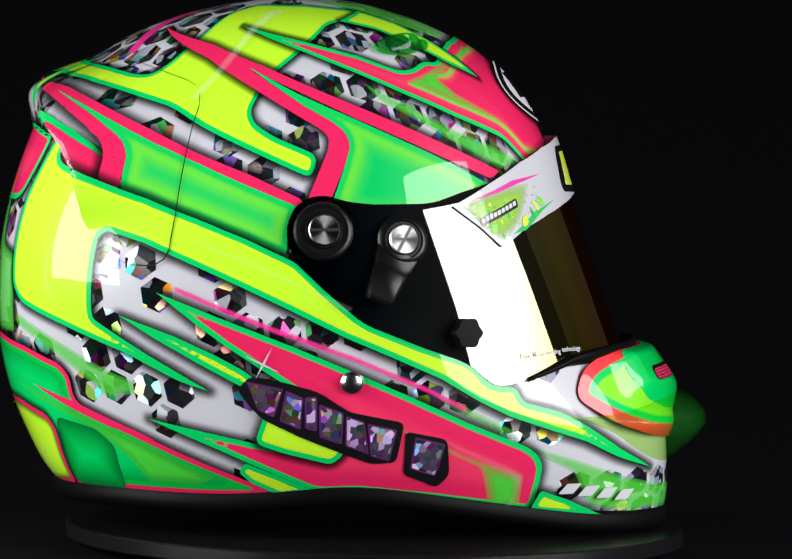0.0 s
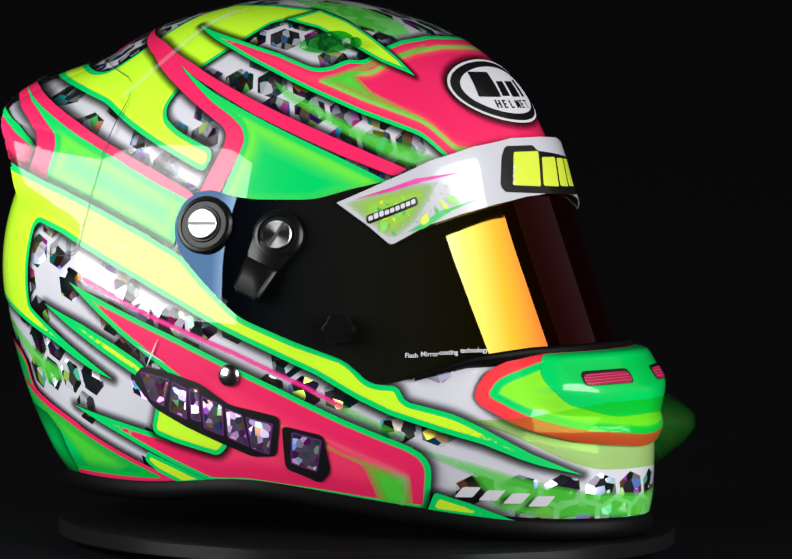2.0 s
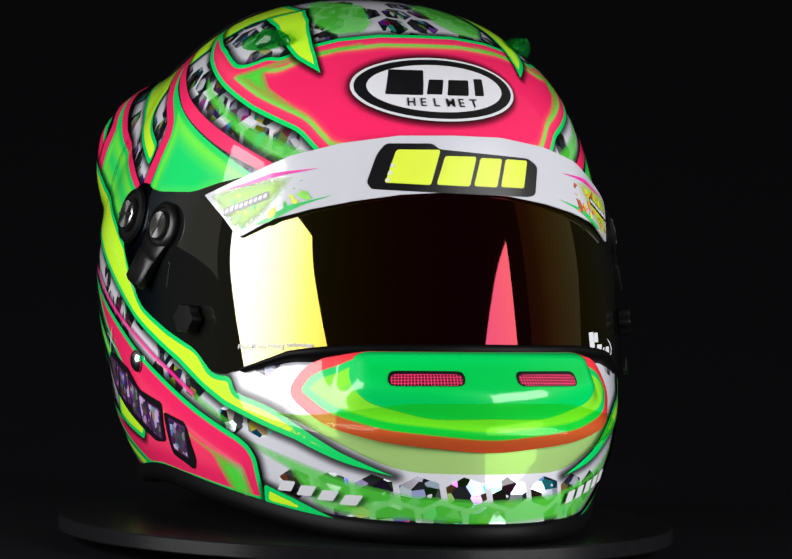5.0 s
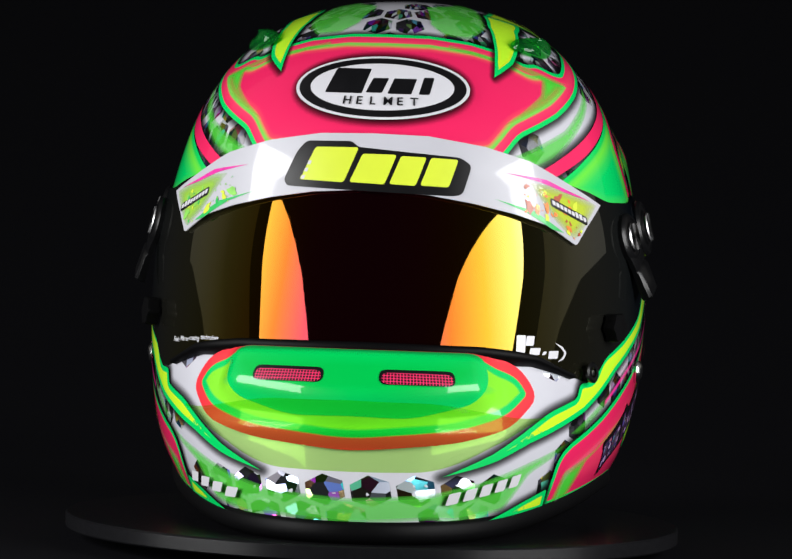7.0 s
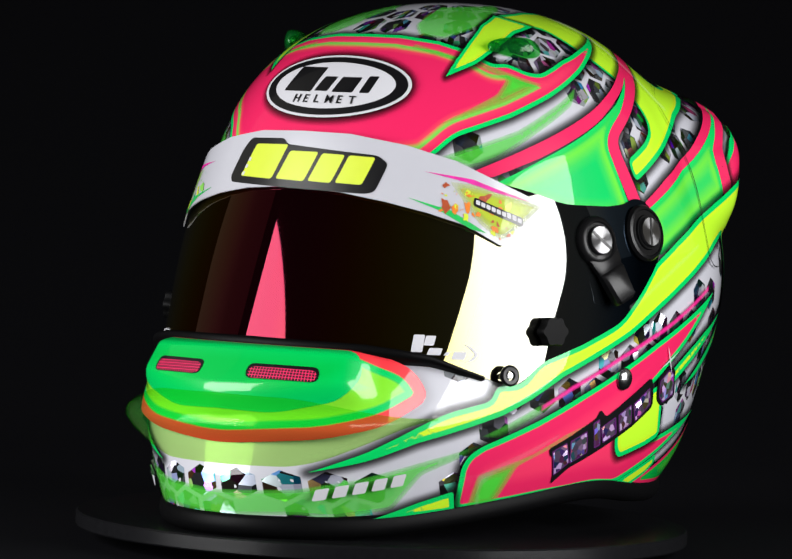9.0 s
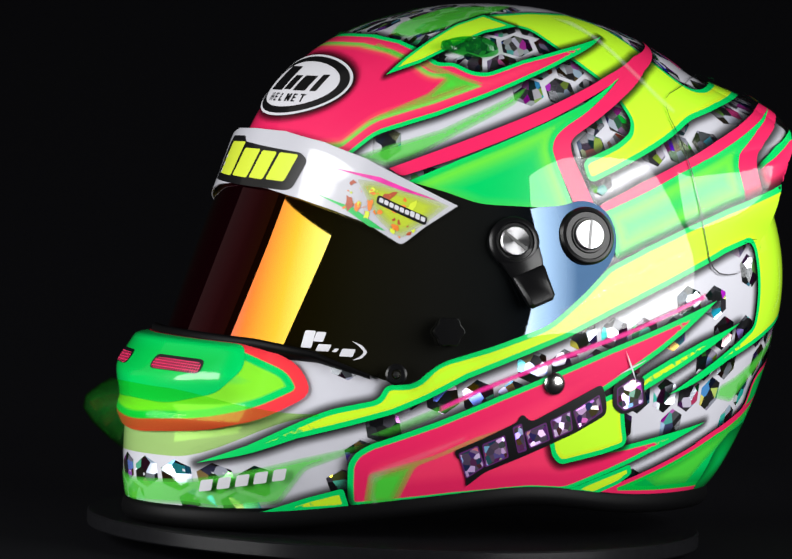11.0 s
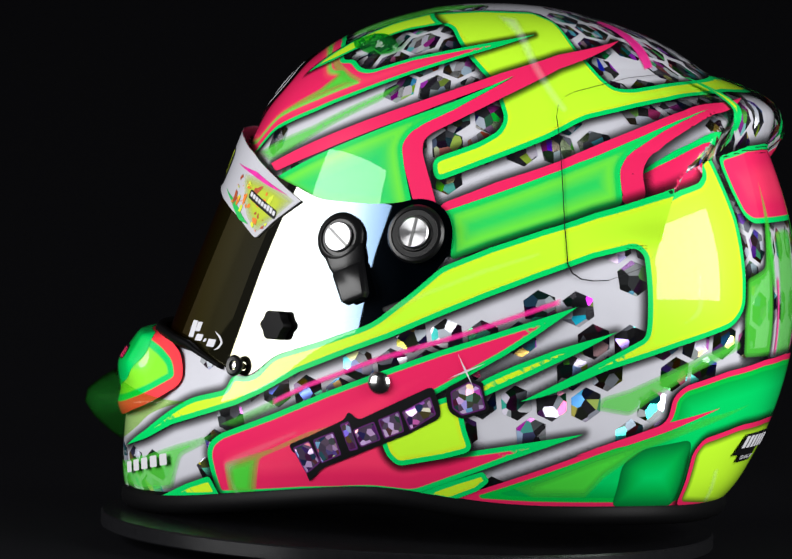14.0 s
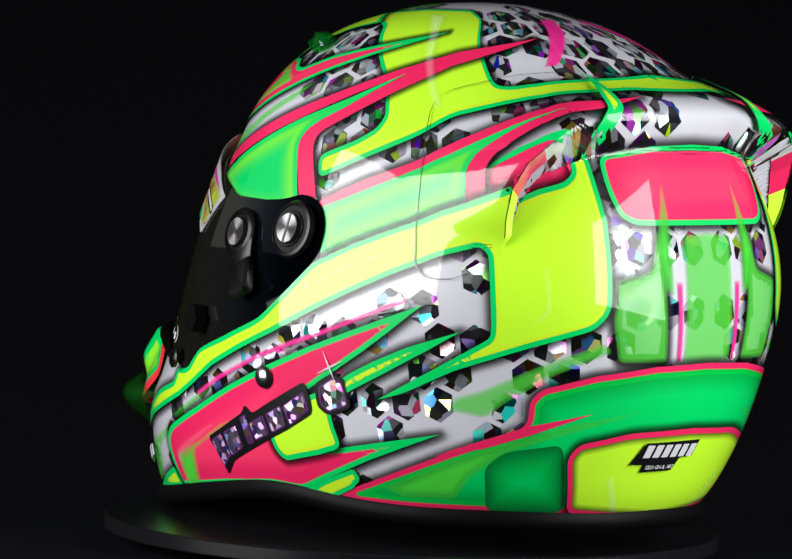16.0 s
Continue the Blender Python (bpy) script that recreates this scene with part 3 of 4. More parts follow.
def on_surface(u, v, off, spin=0.0):
    """The pose of a thing that stands on the shell, its z outwards and its y up along the shell."""
    p, n = surface(np.array([u]), np.array([v]), off)
    n = Vector(n[0])
    up = (Vector((0, 0, 1)) - n * n.z).normalized()
    side = up.cross(n)
    m = Matrix((side, up, n)).transposed().to_4x4()
    m.translation = Vector(p[0])
    return m @ pose(0, 0, 0, 0, 0, spin)


# ---------------------------------------------------------------- the studio
def studio():
    # one black cloth that lies on the table and sweeps up behind it
    bm = bmesh.new()
    prof = [(-3.0, -0.014), (0.5, -0.014)] + [(0.5 + 2.2 * math.sin(a), -0.014 + 2.2 - 2.2 * math.cos(a)) for a in np.linspace(0.05, math.pi / 2, 24)] + [(2.7, 3.0)]
    rows = [[bm.verts.new((x, y, z)) for y, z in prof] for x in (-3, 3)]
    under = [[bm.verts.new((x, y + 0.03 * (z > 0.3), z - 0.03)) for y, z in prof] for x in (-3, 3)]
    for k in range(len(prof) - 1):
        bm.faces.new((rows[0][k], rows[1][k], rows[1][k + 1], rows[0][k + 1]))
        bm.faces.new((under[0][k], under[0][k + 1], under[1][k + 1], under[1][k]))
    tagged(part("table", bm, M_CLOTH, None), "black velvet cloth over the table and up behind it", "backdrop", kind="structure")
    for k, (x, y, sx, sy) in enumerate(((0, -3, 6.1, 0.05), (3.02, 0, 0.05, 5.9), (-3.02, 0, 0.05, 5.9))):
        bm = bmesh.new()
        box(bm, sx, sy, 3.0, (x, y, 1.49))
        tagged(part("wall_%d" % (k + 1), bm, M_BACKDROP, None, smooth=False), "matt black cloth hung round the studio", "wall", kind="structure")
    # Reflector boards, added out of view so the visor mirrors dim side bands
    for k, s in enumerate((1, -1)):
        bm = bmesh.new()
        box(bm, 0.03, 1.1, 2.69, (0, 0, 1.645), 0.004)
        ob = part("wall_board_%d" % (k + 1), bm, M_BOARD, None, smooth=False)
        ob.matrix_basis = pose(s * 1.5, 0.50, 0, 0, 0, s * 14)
        tagged(ob, "grey matt reflector board added out of view beside the set", "wall", kind="structure")
    bm = bmesh.new()
    box(bm, 6, 6, 0.05, (0, 0, 3.02))
    tagged(part("ceiling", bm, M_CLOTH, None, smooth=False), "matt black studio ceiling", "ceiling", kind="structure")


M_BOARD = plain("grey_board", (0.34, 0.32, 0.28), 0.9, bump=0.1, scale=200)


def turntable():
    root = tagged(new("turntable"), "thin round black acrylic turntable plate", "turntable")
    t, r = 0.0075, 0.1490
    part("plate", lathe([(0.001, -t), (r - 0.0008, -t), (r, -t + 0.0008), (r, -0.0008), (r - 0.0008, 0), (0.001, 0)], 160), M_DISC, root)
    part("base", lathe([(0.06, -0.0125), (0.06, -t + 0.0004)], 60), M_BLACKPL, root)
    return root


def shell_mesh(parent):
    us = np.linspace(-U_BACK, U_BACK, 601)[:-1]
    k = np.linspace(0, 1, 230)
    v0 = z_to_v(rim_height(us))
    uu = np.repeat(us[:, None], 230, 1)
    vv = v0[:, None] + (V_TOP - 0.05 - v0[:, None]) * k[None, :]
    pos, nrm = surface(uu.ravel(), vv.ravel(), 0.0)
    fs = []
    for i in range(600):
        j = (i + 1) % 600
        for m in range(229):
            fs.append((i * 230 + m, j * 230 + m, j * 230 + m + 1, i * 230 + m + 1))
    return finish("shell", pos, fs, M_WHITE, parent, "white lacquered shell with airbrushed neon stripes", nrm)


def rubber_trim(parent):
    us = np.linspace(-U_BACK, U_BACK, 241)[:-1]
    z = rim_height(us)
    prof = [(-0.002, 0.0006), (0.0006, 0.0012), (0.0018, -0.001), (0.0022, -0.004), (0.0016, -0.0065), (-0.001, -0.0085), (-0.006, -0.0088), (-0.008, -0.004)]
    verts, n = [], len(prof)
    base, nrm = surface(us, z_to_v(z), 0.0)
    out = nrm.copy()
    out[:, 2] = 0
    out /= np.linalg.norm(out, axis=1, keepdims=True)
    low = np.maximum(z - 0.0095, 0.0002)
    for b, o, zz, lo in zip(base, out, z, low):
        for dx, dz in prof:
            p = b + o * dx
            p[2] = zz + dz * (zz - lo) / 0.0088
            verts.append(p)
    fs = [(i * n + k, ((i + 1) % 240) * n + k, ((i + 1) % 240) * n + (k + 1) % n, i * n + (k + 1) % n) for i in range(240) for k in range(n)]
    return finish("edge_trim", verts, fs, M_RUBBER, parent, "black rubber edge trim")


# ---------------------------------------------------------------- the helmet's paint
def outline_of(name, flip=False):
    p = np.array(ART[name], float).reshape(-1, 2)
    return p * (-1, 1) if flip else p


def whole(name):
    """A shape that crosses the middle line, from its one drawn half."""
    p = outline_of(name)
    for mid in (0.0, U_BACK):
        at = [i for i, q in enumerate(p) if abs(q[0] - mid) < 0.3]
        if len(at) >= 2:
            i = at[0] if (at[1] - at[0]) == 1 else at[-1]
            p = np.roll(p, -(i + 1), axis=0)
            other = np.array([(2 * mid - x, y) for x, y in p[::-1]])[1:-1]
            return np.concatenate([p, other])
    return p


LAYER = [0.0002]


def lift():
    LAYER[0] += 0.00004
    return LAYER[0]


def painted(kind, name, mat, parent, soft=4.0, shade=None, reach=6.5, both=True, label="", step=2.0):
    outs = [whole(name)] if not both else [outline_of(name), outline_of(name, True)]
    b = lift()
    a = b - 0.00002
    for o in outs:
        r = rounded(o, soft)
        if shade:
            mist("overspray", r, shade, parent, a, reach)
        stripe(kind, r, mat, parent, b, label, step)


M_PINKG = airbrushed("pink_with_green_edge", [(0, GRN), (2.3, GRN), (2.8, PNK), (8, PNK), (14, (0.9, 0.04, 0.13))], 20)
M_PINKL = airbrushed("pink_with_lime_glow", [(0, GRN), (2.1, GRN), (2.5, PNK), (6.5, (0.9, 0.05, 0.13)), (7.4, (0.15, 0.62, 0.09)), (8.4, (0.25, 0.60, 0.08)), (10.5, (0.88, 0.06, 0.11)), (13, PNK)], 20)
M_GREENK = airbrushed("green_with_pink_edge", [(0, PNK), (2.6, PNK), (3.0, (0.0, 0.45, 0.05)), (5, (0.0, 0.52, 0.06)), (5.6, (0.0, 0.4, 0.06)), (14, GRN)], 20)
M_YELK = airbrushed("yellow_with_pink_edge", [(0, PNK), (2.4, PNK), (2.8, (0.10, 0.14, 0.01)), (6, YEL), (14, YEL)], 20)
M_DEEP = airbrushed("deep_green", [(0, (0.0, 0.16, 0.03)), (9, (0.0, 0.45, 0.07)), (16, GRN)], 20)


def tinted(name, colour, alpha, soft_edge=2.5, rim=0.2):
    """A thin candy layer that lets the ground show through and fades at its edge."""
    m, nt, bsdf = material(name)
    lacquer(bsdf)
    bsdf.inputs["Base Color"].default_value = (*colour, 1)
    at = nt.nodes.new("ShaderNodeAttribute")
    at.attribute_name = "edge"
    mr = nt.nodes.new("ShaderNodeMapRange")
    for k, value in zip((1, 2, 3, 4), (0.0, soft_edge, rim, alpha)):
        mr.inputs[k].default_value = value
    nt.links.new(at.outputs["Fac"], mr.inputs[0])
    nt.links.new(mr.outputs[0], bsdf.inputs["Alpha"])
    return m


M_LIMECANDY = tinted("lime_candy", (0.10, 0.72, 0.06), 0.62)
M_LIMESOFT = tinted("lime_glow", (0.07, 0.70, 0.05), 0.9, 5.0)
M_PINKCANDY = tinted("pink_candy", (0.95, 0.03, 0.32), 0.85, 1.0)
M_GHOST = tinted("white_highlight_paint", (0.8, 0.82, 0.8), 0.28, 5.0, 0.0)


def hexagons(parent):
    """Honeycomb of foil hexagons under the stripes."""
    rng = random.Random(5)
    covers = [rounded(outline_of(n), 3) for n in ("yellow_mid", "green_temple", "green_mid", "name_panel", "yellow_name", "pink_box")]
    covers += [whole("yellow_top"), whole("forehead"), whole("back_green"), whole("back_pink"), whole("visor")]
    pitch, rad = 17.0, 8.35
    rows = int(V_TOP / (pitch * 0.866))
    made = 0
    for j in range(rows):
        v = 14 + j * pitch * 0.866
        if v > 305:
            continue
        narrow = min(6.0, 0.001 / np.linalg.norm(section(np.array([90.0]), np.array([v])) - section(np.array([90.0 + 0.001 / 0.00209]), np.array([v])))) if v > 170 else 1.0
        narrow = max(1.0, narrow)
        count = int(U_BACK / (pitch * narrow)) + 1
        for i in range(-count, count + 1):
            u = (i + 0.5 * (j % 2)) * pitch * narrow
            keep = rng.random() < (0.62 if v < 215 else 0.85) or 20 < v < 38 and 4 < abs(u) < 62
            if not keep or abs(u) > U_BACK - 4:
                continue
            c = np.array([(abs(u), v)])
            if any(inside(q, c)[0] and gap_to(q, c)[0] > 7.5 for q in covers):
                continue
            if 38 < v < 92 and abs(u) < 92 or 310 < abs(u) < 346 and 170 < v < 197:
                continue
            tilt = 0.14
            ring = np.array([(u + narrow * rad * math.cos(tilt + math.pi / 6 + k * math.pi / 3), v + rad * math.sin(tilt + math.pi / 6 + k * math.pi / 3)) for k in range(6)])
            ring = rounded(ring, 0, 4.0)
            uv, fs = filled(ring, 4.5)
            pos, nrm = surface(uv[:, 0], above_rim(uv), 0.00008)
            finish("hexagon", pos, fs, M_FOIL, parent, "", nrm, uv)
            made += 1
    return made


def artwork(parent):
    hexagons(parent)
    painted("lime_stripe", "hex_lime", M_LIMECANDY, parent, 3)
    painted("lime_stripe", "low_lime", M_LIMECANDY, parent, 3)
    painted("pink_line", "pink_crown", M_PINKCANDY, parent, 0)
    painted("lime_band", "chin_lime", M_LIMECANDY, parent, 3, both=False)
    painted("lime_band", "back_spear", M_LIMECANDY, parent, 3, M_SHADE, 4)
    painted("lime_band", "crown_lime", M_LIMECANDY, parent, 3)
    painted("lime_band", "back_band", M_LIMECANDY, parent, 0, both=False)
    painted("pink_line", "back_line", M_PINKCANDY, parent, 0)
    painted("pink_panel", "back_pink", M_PINKG, parent, 6, M_SHADE, both=False)
    painted("green_spike", "back_spike", M_LIMESOFT, parent, 0)
    painted("yellow_band", "yellow_top", M_YELLOW, parent, 6, M_SHADE, both=False)
    painted("pink_zigzag", "pink_zed", M_PINK, parent, 3, M_SHADE)
    painted("green_panel", "green_temple", M_GREEN, parent, 3)
    painted("forehead_panel", "forehead", M_PINKL, parent, 5, M_SHADE, both=False)
    painted("lime_wedge", "fore_lime", M_LIMESOFT, parent, 2)
    painted("yellow_tip", "yellow_tip", M_YELLOW, parent, 2, M_SHADE, 4)
    painted("pink_box", "pink_box", M_PINK, parent, 2)
    painted("green_line", "box_line", M_GREENP, parent, 0)
    painted("pink_zigzag", "pink_zed2", M_PINK, parent, 3, M_SHADE)
    painted("green_panel", "green_mid", M_GREEN, parent, 3)
    painted("yellow_band", "yellow_mid", M_YELLOW, parent, 7, M_SHADE)
    painted("back_panel", "back_green", M_GREENK, parent, 7, M_SHADE, both=False)
    painted("dark_leaf", "dark_leaf", M_DEEP, parent, 5)
    painted("yellow_spear", "yellow_spear", M_LIMESOFT, parent, 0)
    painted("pink_spear", "pink_spear", M_PINK, parent, 0)
    painted("back_yellow", "back_yellow", M_YELK, parent, 6, M_SHADE, 5, both=False)
    painted("name_panel", "name_panel", M_PINKG, parent, 5, M_SHADE)
    painted("lime_wedge", "name_lime", M_LIMESOFT, parent, 3)
    painted("pink_line", "pink_line", M_PINKCANDY, parent, 0)
    painted("yellow_panel", "yellow_name", M_YELLOW, parent, 5, M_SHADE)
    painted("yellow_corner", "chin_yellow", M_YELLOW, parent, 2, M_SHADE)
    painted("yellow_corner", "yellow_rim", M_YELLOW, parent, 2)
    painted("wing_spear", "wing_spear", M_YELLOW, parent, 2)
    cover = outline_of("cover")
    for sgn in (1, -1):
        line = np.concatenate([cover, (cover + (0.55, 0.45))[::-1]]) * (sgn, 1)
        stripe("panel_gap", rounded(line, 0, 3), M_INK, parent, lift(), "", 2.5)
    # White highlights put on the stripes as soft, see-through colour
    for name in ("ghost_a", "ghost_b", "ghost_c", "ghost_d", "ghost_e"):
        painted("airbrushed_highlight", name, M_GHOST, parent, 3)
    # the painted name is kept as plain bars; it runs from the back to the front on the wearer's right
    def swell(p, d):
        c = p.mean(0)
        return c + (p - c) * (1 + d / np.abs(p - c).max(0))
    backs = [outline_of("name_back"), outline_of("name_back2"), outline_of("name_back_right"), outline_of("name_back_right2")]
    b = lift()
    for p in backs:
        stripe("name_backing", rounded(p, 3), M_INK, parent, b)
    b, c = lift(), lift()
    for p in [outline_of("bar%d" % k) for k in range(7)] + [np.array(q, float).reshape(-1, 2) for q in NAME_RIGHT]:
        stripe("name_edge", rounded(swell(p, 0.9), 1.0), M_VIOLET, parent, b)
        stripe("name_bar", rounded(p, 0.8), M_PURPLE, parent, c)


NAME_RIGHT = ((-237.5, 78, -222, 75.5, -226, 63.5, -233, 66.5), (-219.5, 74.5, -212.5, 71.5, -213.5, 58, -222, 61.5), (-210.3, 71.5, -206.2, 72, -206, 57.5, -210, 58.5),
              (-203.5, 68.5, -193.6, 65, -193.8, 51.5, -203, 54.5), (-191, 63.5, -183.2, 61, -180.6, 47.2, -190.6, 50.5), (-180.5, 60, -168, 57.5, -170, 44, -178.2, 46), (-157.5, 54, -144.5, 51, -146.2, 36.5, -158, 40))
M_VIOLET = plain("violet_ink", (0.10, 0.015, 0.13), 0.35, coat=1.0, scale=80)
M_PURPLE = holo_foil("violet_foil", (0.85, 0.58, 1.0), 3.0, 0.6, 0.6, 0.35, 0.14)
M_INK = plain("black_ink", (0.006, 0.006, 0.007), 0.3, coat=0.8, scale=80)
M_VINYLY = plain("yellow_vinyl", (0.66, 0.78, 0.05), 0.35, coat=0.5, scale=60, vary=0.03)
M_LETTER = plain("white_print", (0.62, 0.62, 0.66), 0.4, scale=60, vary=0.02)


def quad(u0, v0, u1, v1, slant=0.0, du=0.0):
    """A slanted bar on the chart between two heights; du drops it along its run."""
    return np.array([(u0, v0), (u1, v0 + du), (u1 + slant, v1 + du), (u0 + slant, v1)])


def oval_badge(parent):
    half = np.array(ART["oval"], float).reshape(-1, 2)
    vm, vh, uh = (half[:, 1].max() + half[:, 1].min()) / 2, (half[:, 1].max() - half[:, 1].min()) / 2, half[:, 0].max()
    ang = np.linspace(0, 2 * math.pi, 72, endpoint=False)

    def ell(k, ku):
        return np.stack([uh * ku * np.cos(ang), vm + vh * k * np.sin(ang)], 1)
    mist("overspray", ell(1, 1), M_SHADE, parent, lift(), 4)
    badge = stripe("badge", ell(1, 1), M_LETTER, parent, lift(), "white oval badge with black ring")
    stripe("ring", ell(0.93, 0.96), M_INK, badge, lift())
    stripe("field", ell(0.74, 0.82), M_LETTER, badge, lift())
    # lettering drawn as plain dark bars
    up = lift()
    for k, (a, b, lo, hi) in enumerate(((-0.62, -0.20, -0.25, 0.55), (-0.16, 0.02, -0.22, 0.25), (0.08, 0.34, -0.24, 0.25), (0.42, 0.54, -0.24, 0.30))):
        stripe("bar", rounded(quad(a * uh, vm + lo * vh, b * uh, vm + hi * vh, 4), 1.0), M_INK, badge, up)
    for k, ch in enumerate("HELMET"):
        lettering(ch, 0.0062, on_surface((-0.36 + k * 0.145) * uh, vm - 0.58 * vh, up + 0.0003) @ pose(-0.0015, 0, 0), badge, M_INK)


# ---------------------------------------------------------------- the helmet's fittings
def visor_place(u, v, off):
    """The visor is a plain cone: straight from its lower edge to the brow."""
    def at(x, y):
        phi = np.interp(x, _arc, _phis)
        z, _, xb, w = (np.interp(y, _v, _tab[:, k]) for k in range(4))
        w = 0.1163 - 0.9 * np.maximum(z - 0.098, 0) ** 2 - 3.0 * np.maximum(z - 0.120, 0) ** 2
        c, s = np.cos(np.radians(phi)), np.sin(np.radians(phi))
        n = np.where(c >= 0, 2.0, 2.5)
        a = np.where(c >= 0, 0.1064 - 0.385 * (z - 0.087) + 0.035, -0.035 - xb)
        r = ((np.abs(c) / a) ** n + (np.abs(s) / w) ** n) ** (-1 / n)
        return np.stack([-0.035 + r * c, MID_Y + r * s, z], -1)
    u, v = np.asarray(u, float), np.asarray(v, float)
    nrm = np.cross(at(u + 1, v) - at(u - 1, v), at(u, v + 1) - at(u, v - 1))
    nrm /= np.linalg.norm(nrm, axis=-1, keepdims=True)
    return at(u, v) + nrm * off, nrm


def visor(parent):
    full = whole("visor")
    r = rounded(full, 6, 3.0)
    vis = plate("visor", r, M_MIRROR, parent, 0.0040, 0.0022, "gold mirror-coated visor", 3.0, visor_place)
    # the moulded pane is flatter along its sides than its cone
    uv, _ = filled(r, 3.0)
    nrm = visor_place(uv[:, 0], uv[:, 1], 0.0)[1]
    flat = np.radians(np.interp(np.abs(uv[:, 0]), [0, 12, 50, 140, 165, 190, 230], [0, 1, 5.5, 5.5, 2, -3, -4])) * np.sign(uv[:, 0])
    c, k = np.cos(flat), np.sin(flat)
    nrm = np.stack([c * nrm[:, 0] - k * nrm[:, 1], k * nrm[:, 0] + c * nrm[:, 1], nrm[:, 2]], 1)
    vis.data.normals_split_custom_set_from_vertices([tuple(n) for n in np.concatenate([nrm, -nrm])])
    # seal under the visor's lower edge
    us = np.linspace(-104, 104, 90)
    low = np.interp(np.abs(us), [0, 52, 80, 112, 120], [92.5, 92, 89.3, 79, 78])
    verts, fs, prof = [], [], [(0.0, -3.2), (0.0075, -2.4), (0.0085, 0.0), (0.0078, 1.2), (0.004, 1.6)]
    thin = 0.45 + 0.55 * ease((104 - np.abs(us)) / 40)
    for off, dv in prof:
        p, _ = surface(us, low + dv * thin, off * thin)
        verts += list(p)
    m = len(us)
    for k in range(len(prof) - 1):
        fs += [(k * m + i, k * m + i + 1, (k + 1) * m + i + 1, (k + 1) * m + i) for i in range(m - 1)]
    finish("eyeport_seal", verts, fs, M_RUBBER, parent, "black rubber eyeport seal")
    return vis


def sun_strip(parent):
    full = whole("strip")

    def place(u, v, off):
        lean = np.clip((np.asarray(v) - 172) / 20, 0, 1) * np.clip(1 - np.abs(u) / 150, 0, 1)
        return surface(u, v, off + 0.0012 * lean - 0.0020 * ease((np.abs(u) - 88) / 32))
    bound = rounded(full, 2, 3.0)
    st = plate("sun_strip", rounded(full, 2, 3.0), M_STRIP, parent, 0.0060, 0.0006, "white vinyl sun strip with coloured splashes", 3.0, place)
    o = 0.0061

    def dec(name, pts, mat, up, soft=1.0):
        if name in ("logo_backing", "logo_block", "check"):
            pts = [((x + 3.5) * 1.22 + 3.0, (y - 179) * 1.02 + 176.5) for x, y in pts]
        stripe(name, rounded(np.array(pts, float), soft, 2.0), mat, st, o + up * 0.00005, "", 2.5, place)
    # plain blocks in place of the maker's lettering
    dec("logo_backing", [(-42, 185), (-38, 190.2), (-16, 190.6), (-13, 188), (34, 184.5), (39, 181), (34, 167.5), (30, 166.5), (-44, 169), (-46, 172)], M_INK, 1, 2.5)
    for a, b, s in ((-36.5, -16, 3.5), (-13.5, 2, 3.0), (4, 15.5, 3.0), (17.5, 30, 3.0)):
        top = 187.5 if a < -20 else 184.6 - 0.03 * a
        dec("logo_block", [(a - 2, 171.5 - 0.02 * a), (b - 2, 171.2 - 0.02 * b), (b + s, top - 0.02 * b), (a + s, top)], M_VINYLY, 2, 1.5)
    for k in range(6):
        for j in range(2):
            if (k + j) % 2:
                dec("check", [(-39.5 + j * 1.6 + k * 0.5, 172.5 + k * 1.7), (-37.9 + j * 1.6 + k * 0.5, 172.5 + k * 1.7), (-37.5 + j * 1.6 + k * 0.5, 174.2 + k * 1.7), (-39.1 + j * 1.6 + k * 0.5, 174.2 + k * 1.7)], M_LETTER if j else M_INK, 3, 0)
    for s in (1, -1):
        main = M_SPLASHO if s > 0 else M_SPLASHG
        dec("splash", [(s * x, y) for x, y in ((88, 171), (104, 170), (121, 166.5), (136, 160.6), (123.5, 151.0), (113.5, 144.0), (102, 152), (96, 160))], M_SPLASH if s > 0 else M_SPLASH2, 1, 4)
        dec("spear", [(s * x, y) for x, y in ((74, 175.6), (100, 172.6), (131, 162.8), (112, 167.0), (96, 171.2))], M_MAGENTA, 2, 0)
        dec("spear", [(s * x, y) for x, y in ((66, 163), (88, 157.5), (106, 147.5), (98, 149.0), (82, 157.5))], M_GREENV, 2, 0)
        rng = random.Random(3 + s)
        for k in range(70):
            cu, cv, rr = 80 + rng.random() ** 0.8 * 42, 151 + rng.random() * 21, 0.25 + rng.random() ** 3 * 2.4
            cv -= (cu - 80) * 0.27
            n = rng.randint(7, 11)
            lean = rng.random() * math.pi
            long = 1.0 + rng.random() * 1.2
            ring = []
            for k2 in range(n):
                b, r2 = k2 * 2 * math.pi / n, rr * (0.45 + 0.8 * rng.random())
                x, y = r2 * math.cos(b) * long, r2 * math.sin(b)
                ring.append((s * (cu + x * math.cos(lean) - y * math.sin(lean)), cv + x * math.sin(lean) + y * math.cos(lean)))
            if not inside(bound, np.array(ring)).all() or gap_to(bound, np.array(ring)).min() < 0.6:
                continue
            dec("fleck", ring, (main, main, M_VINYLY, M_SPLASHR if s > 0 else M_GREENV)[k % 4], 3, 0.8)
        dec("word_backing", [(s * x, y) for x, y in ((100.2, 164.3), (125.8, 155.0), (125.2, 150.9), (99.6, 160.2))], M_INK, 4, 1.5)
        for k in range(9):
            a, b = 101.0 + k * 2.68, 103.15 + k * 2.68
            tall = 2.6 if k in (6, 7) else 2.1
            base = 161.0 - 0.362 * (a - 101.0)
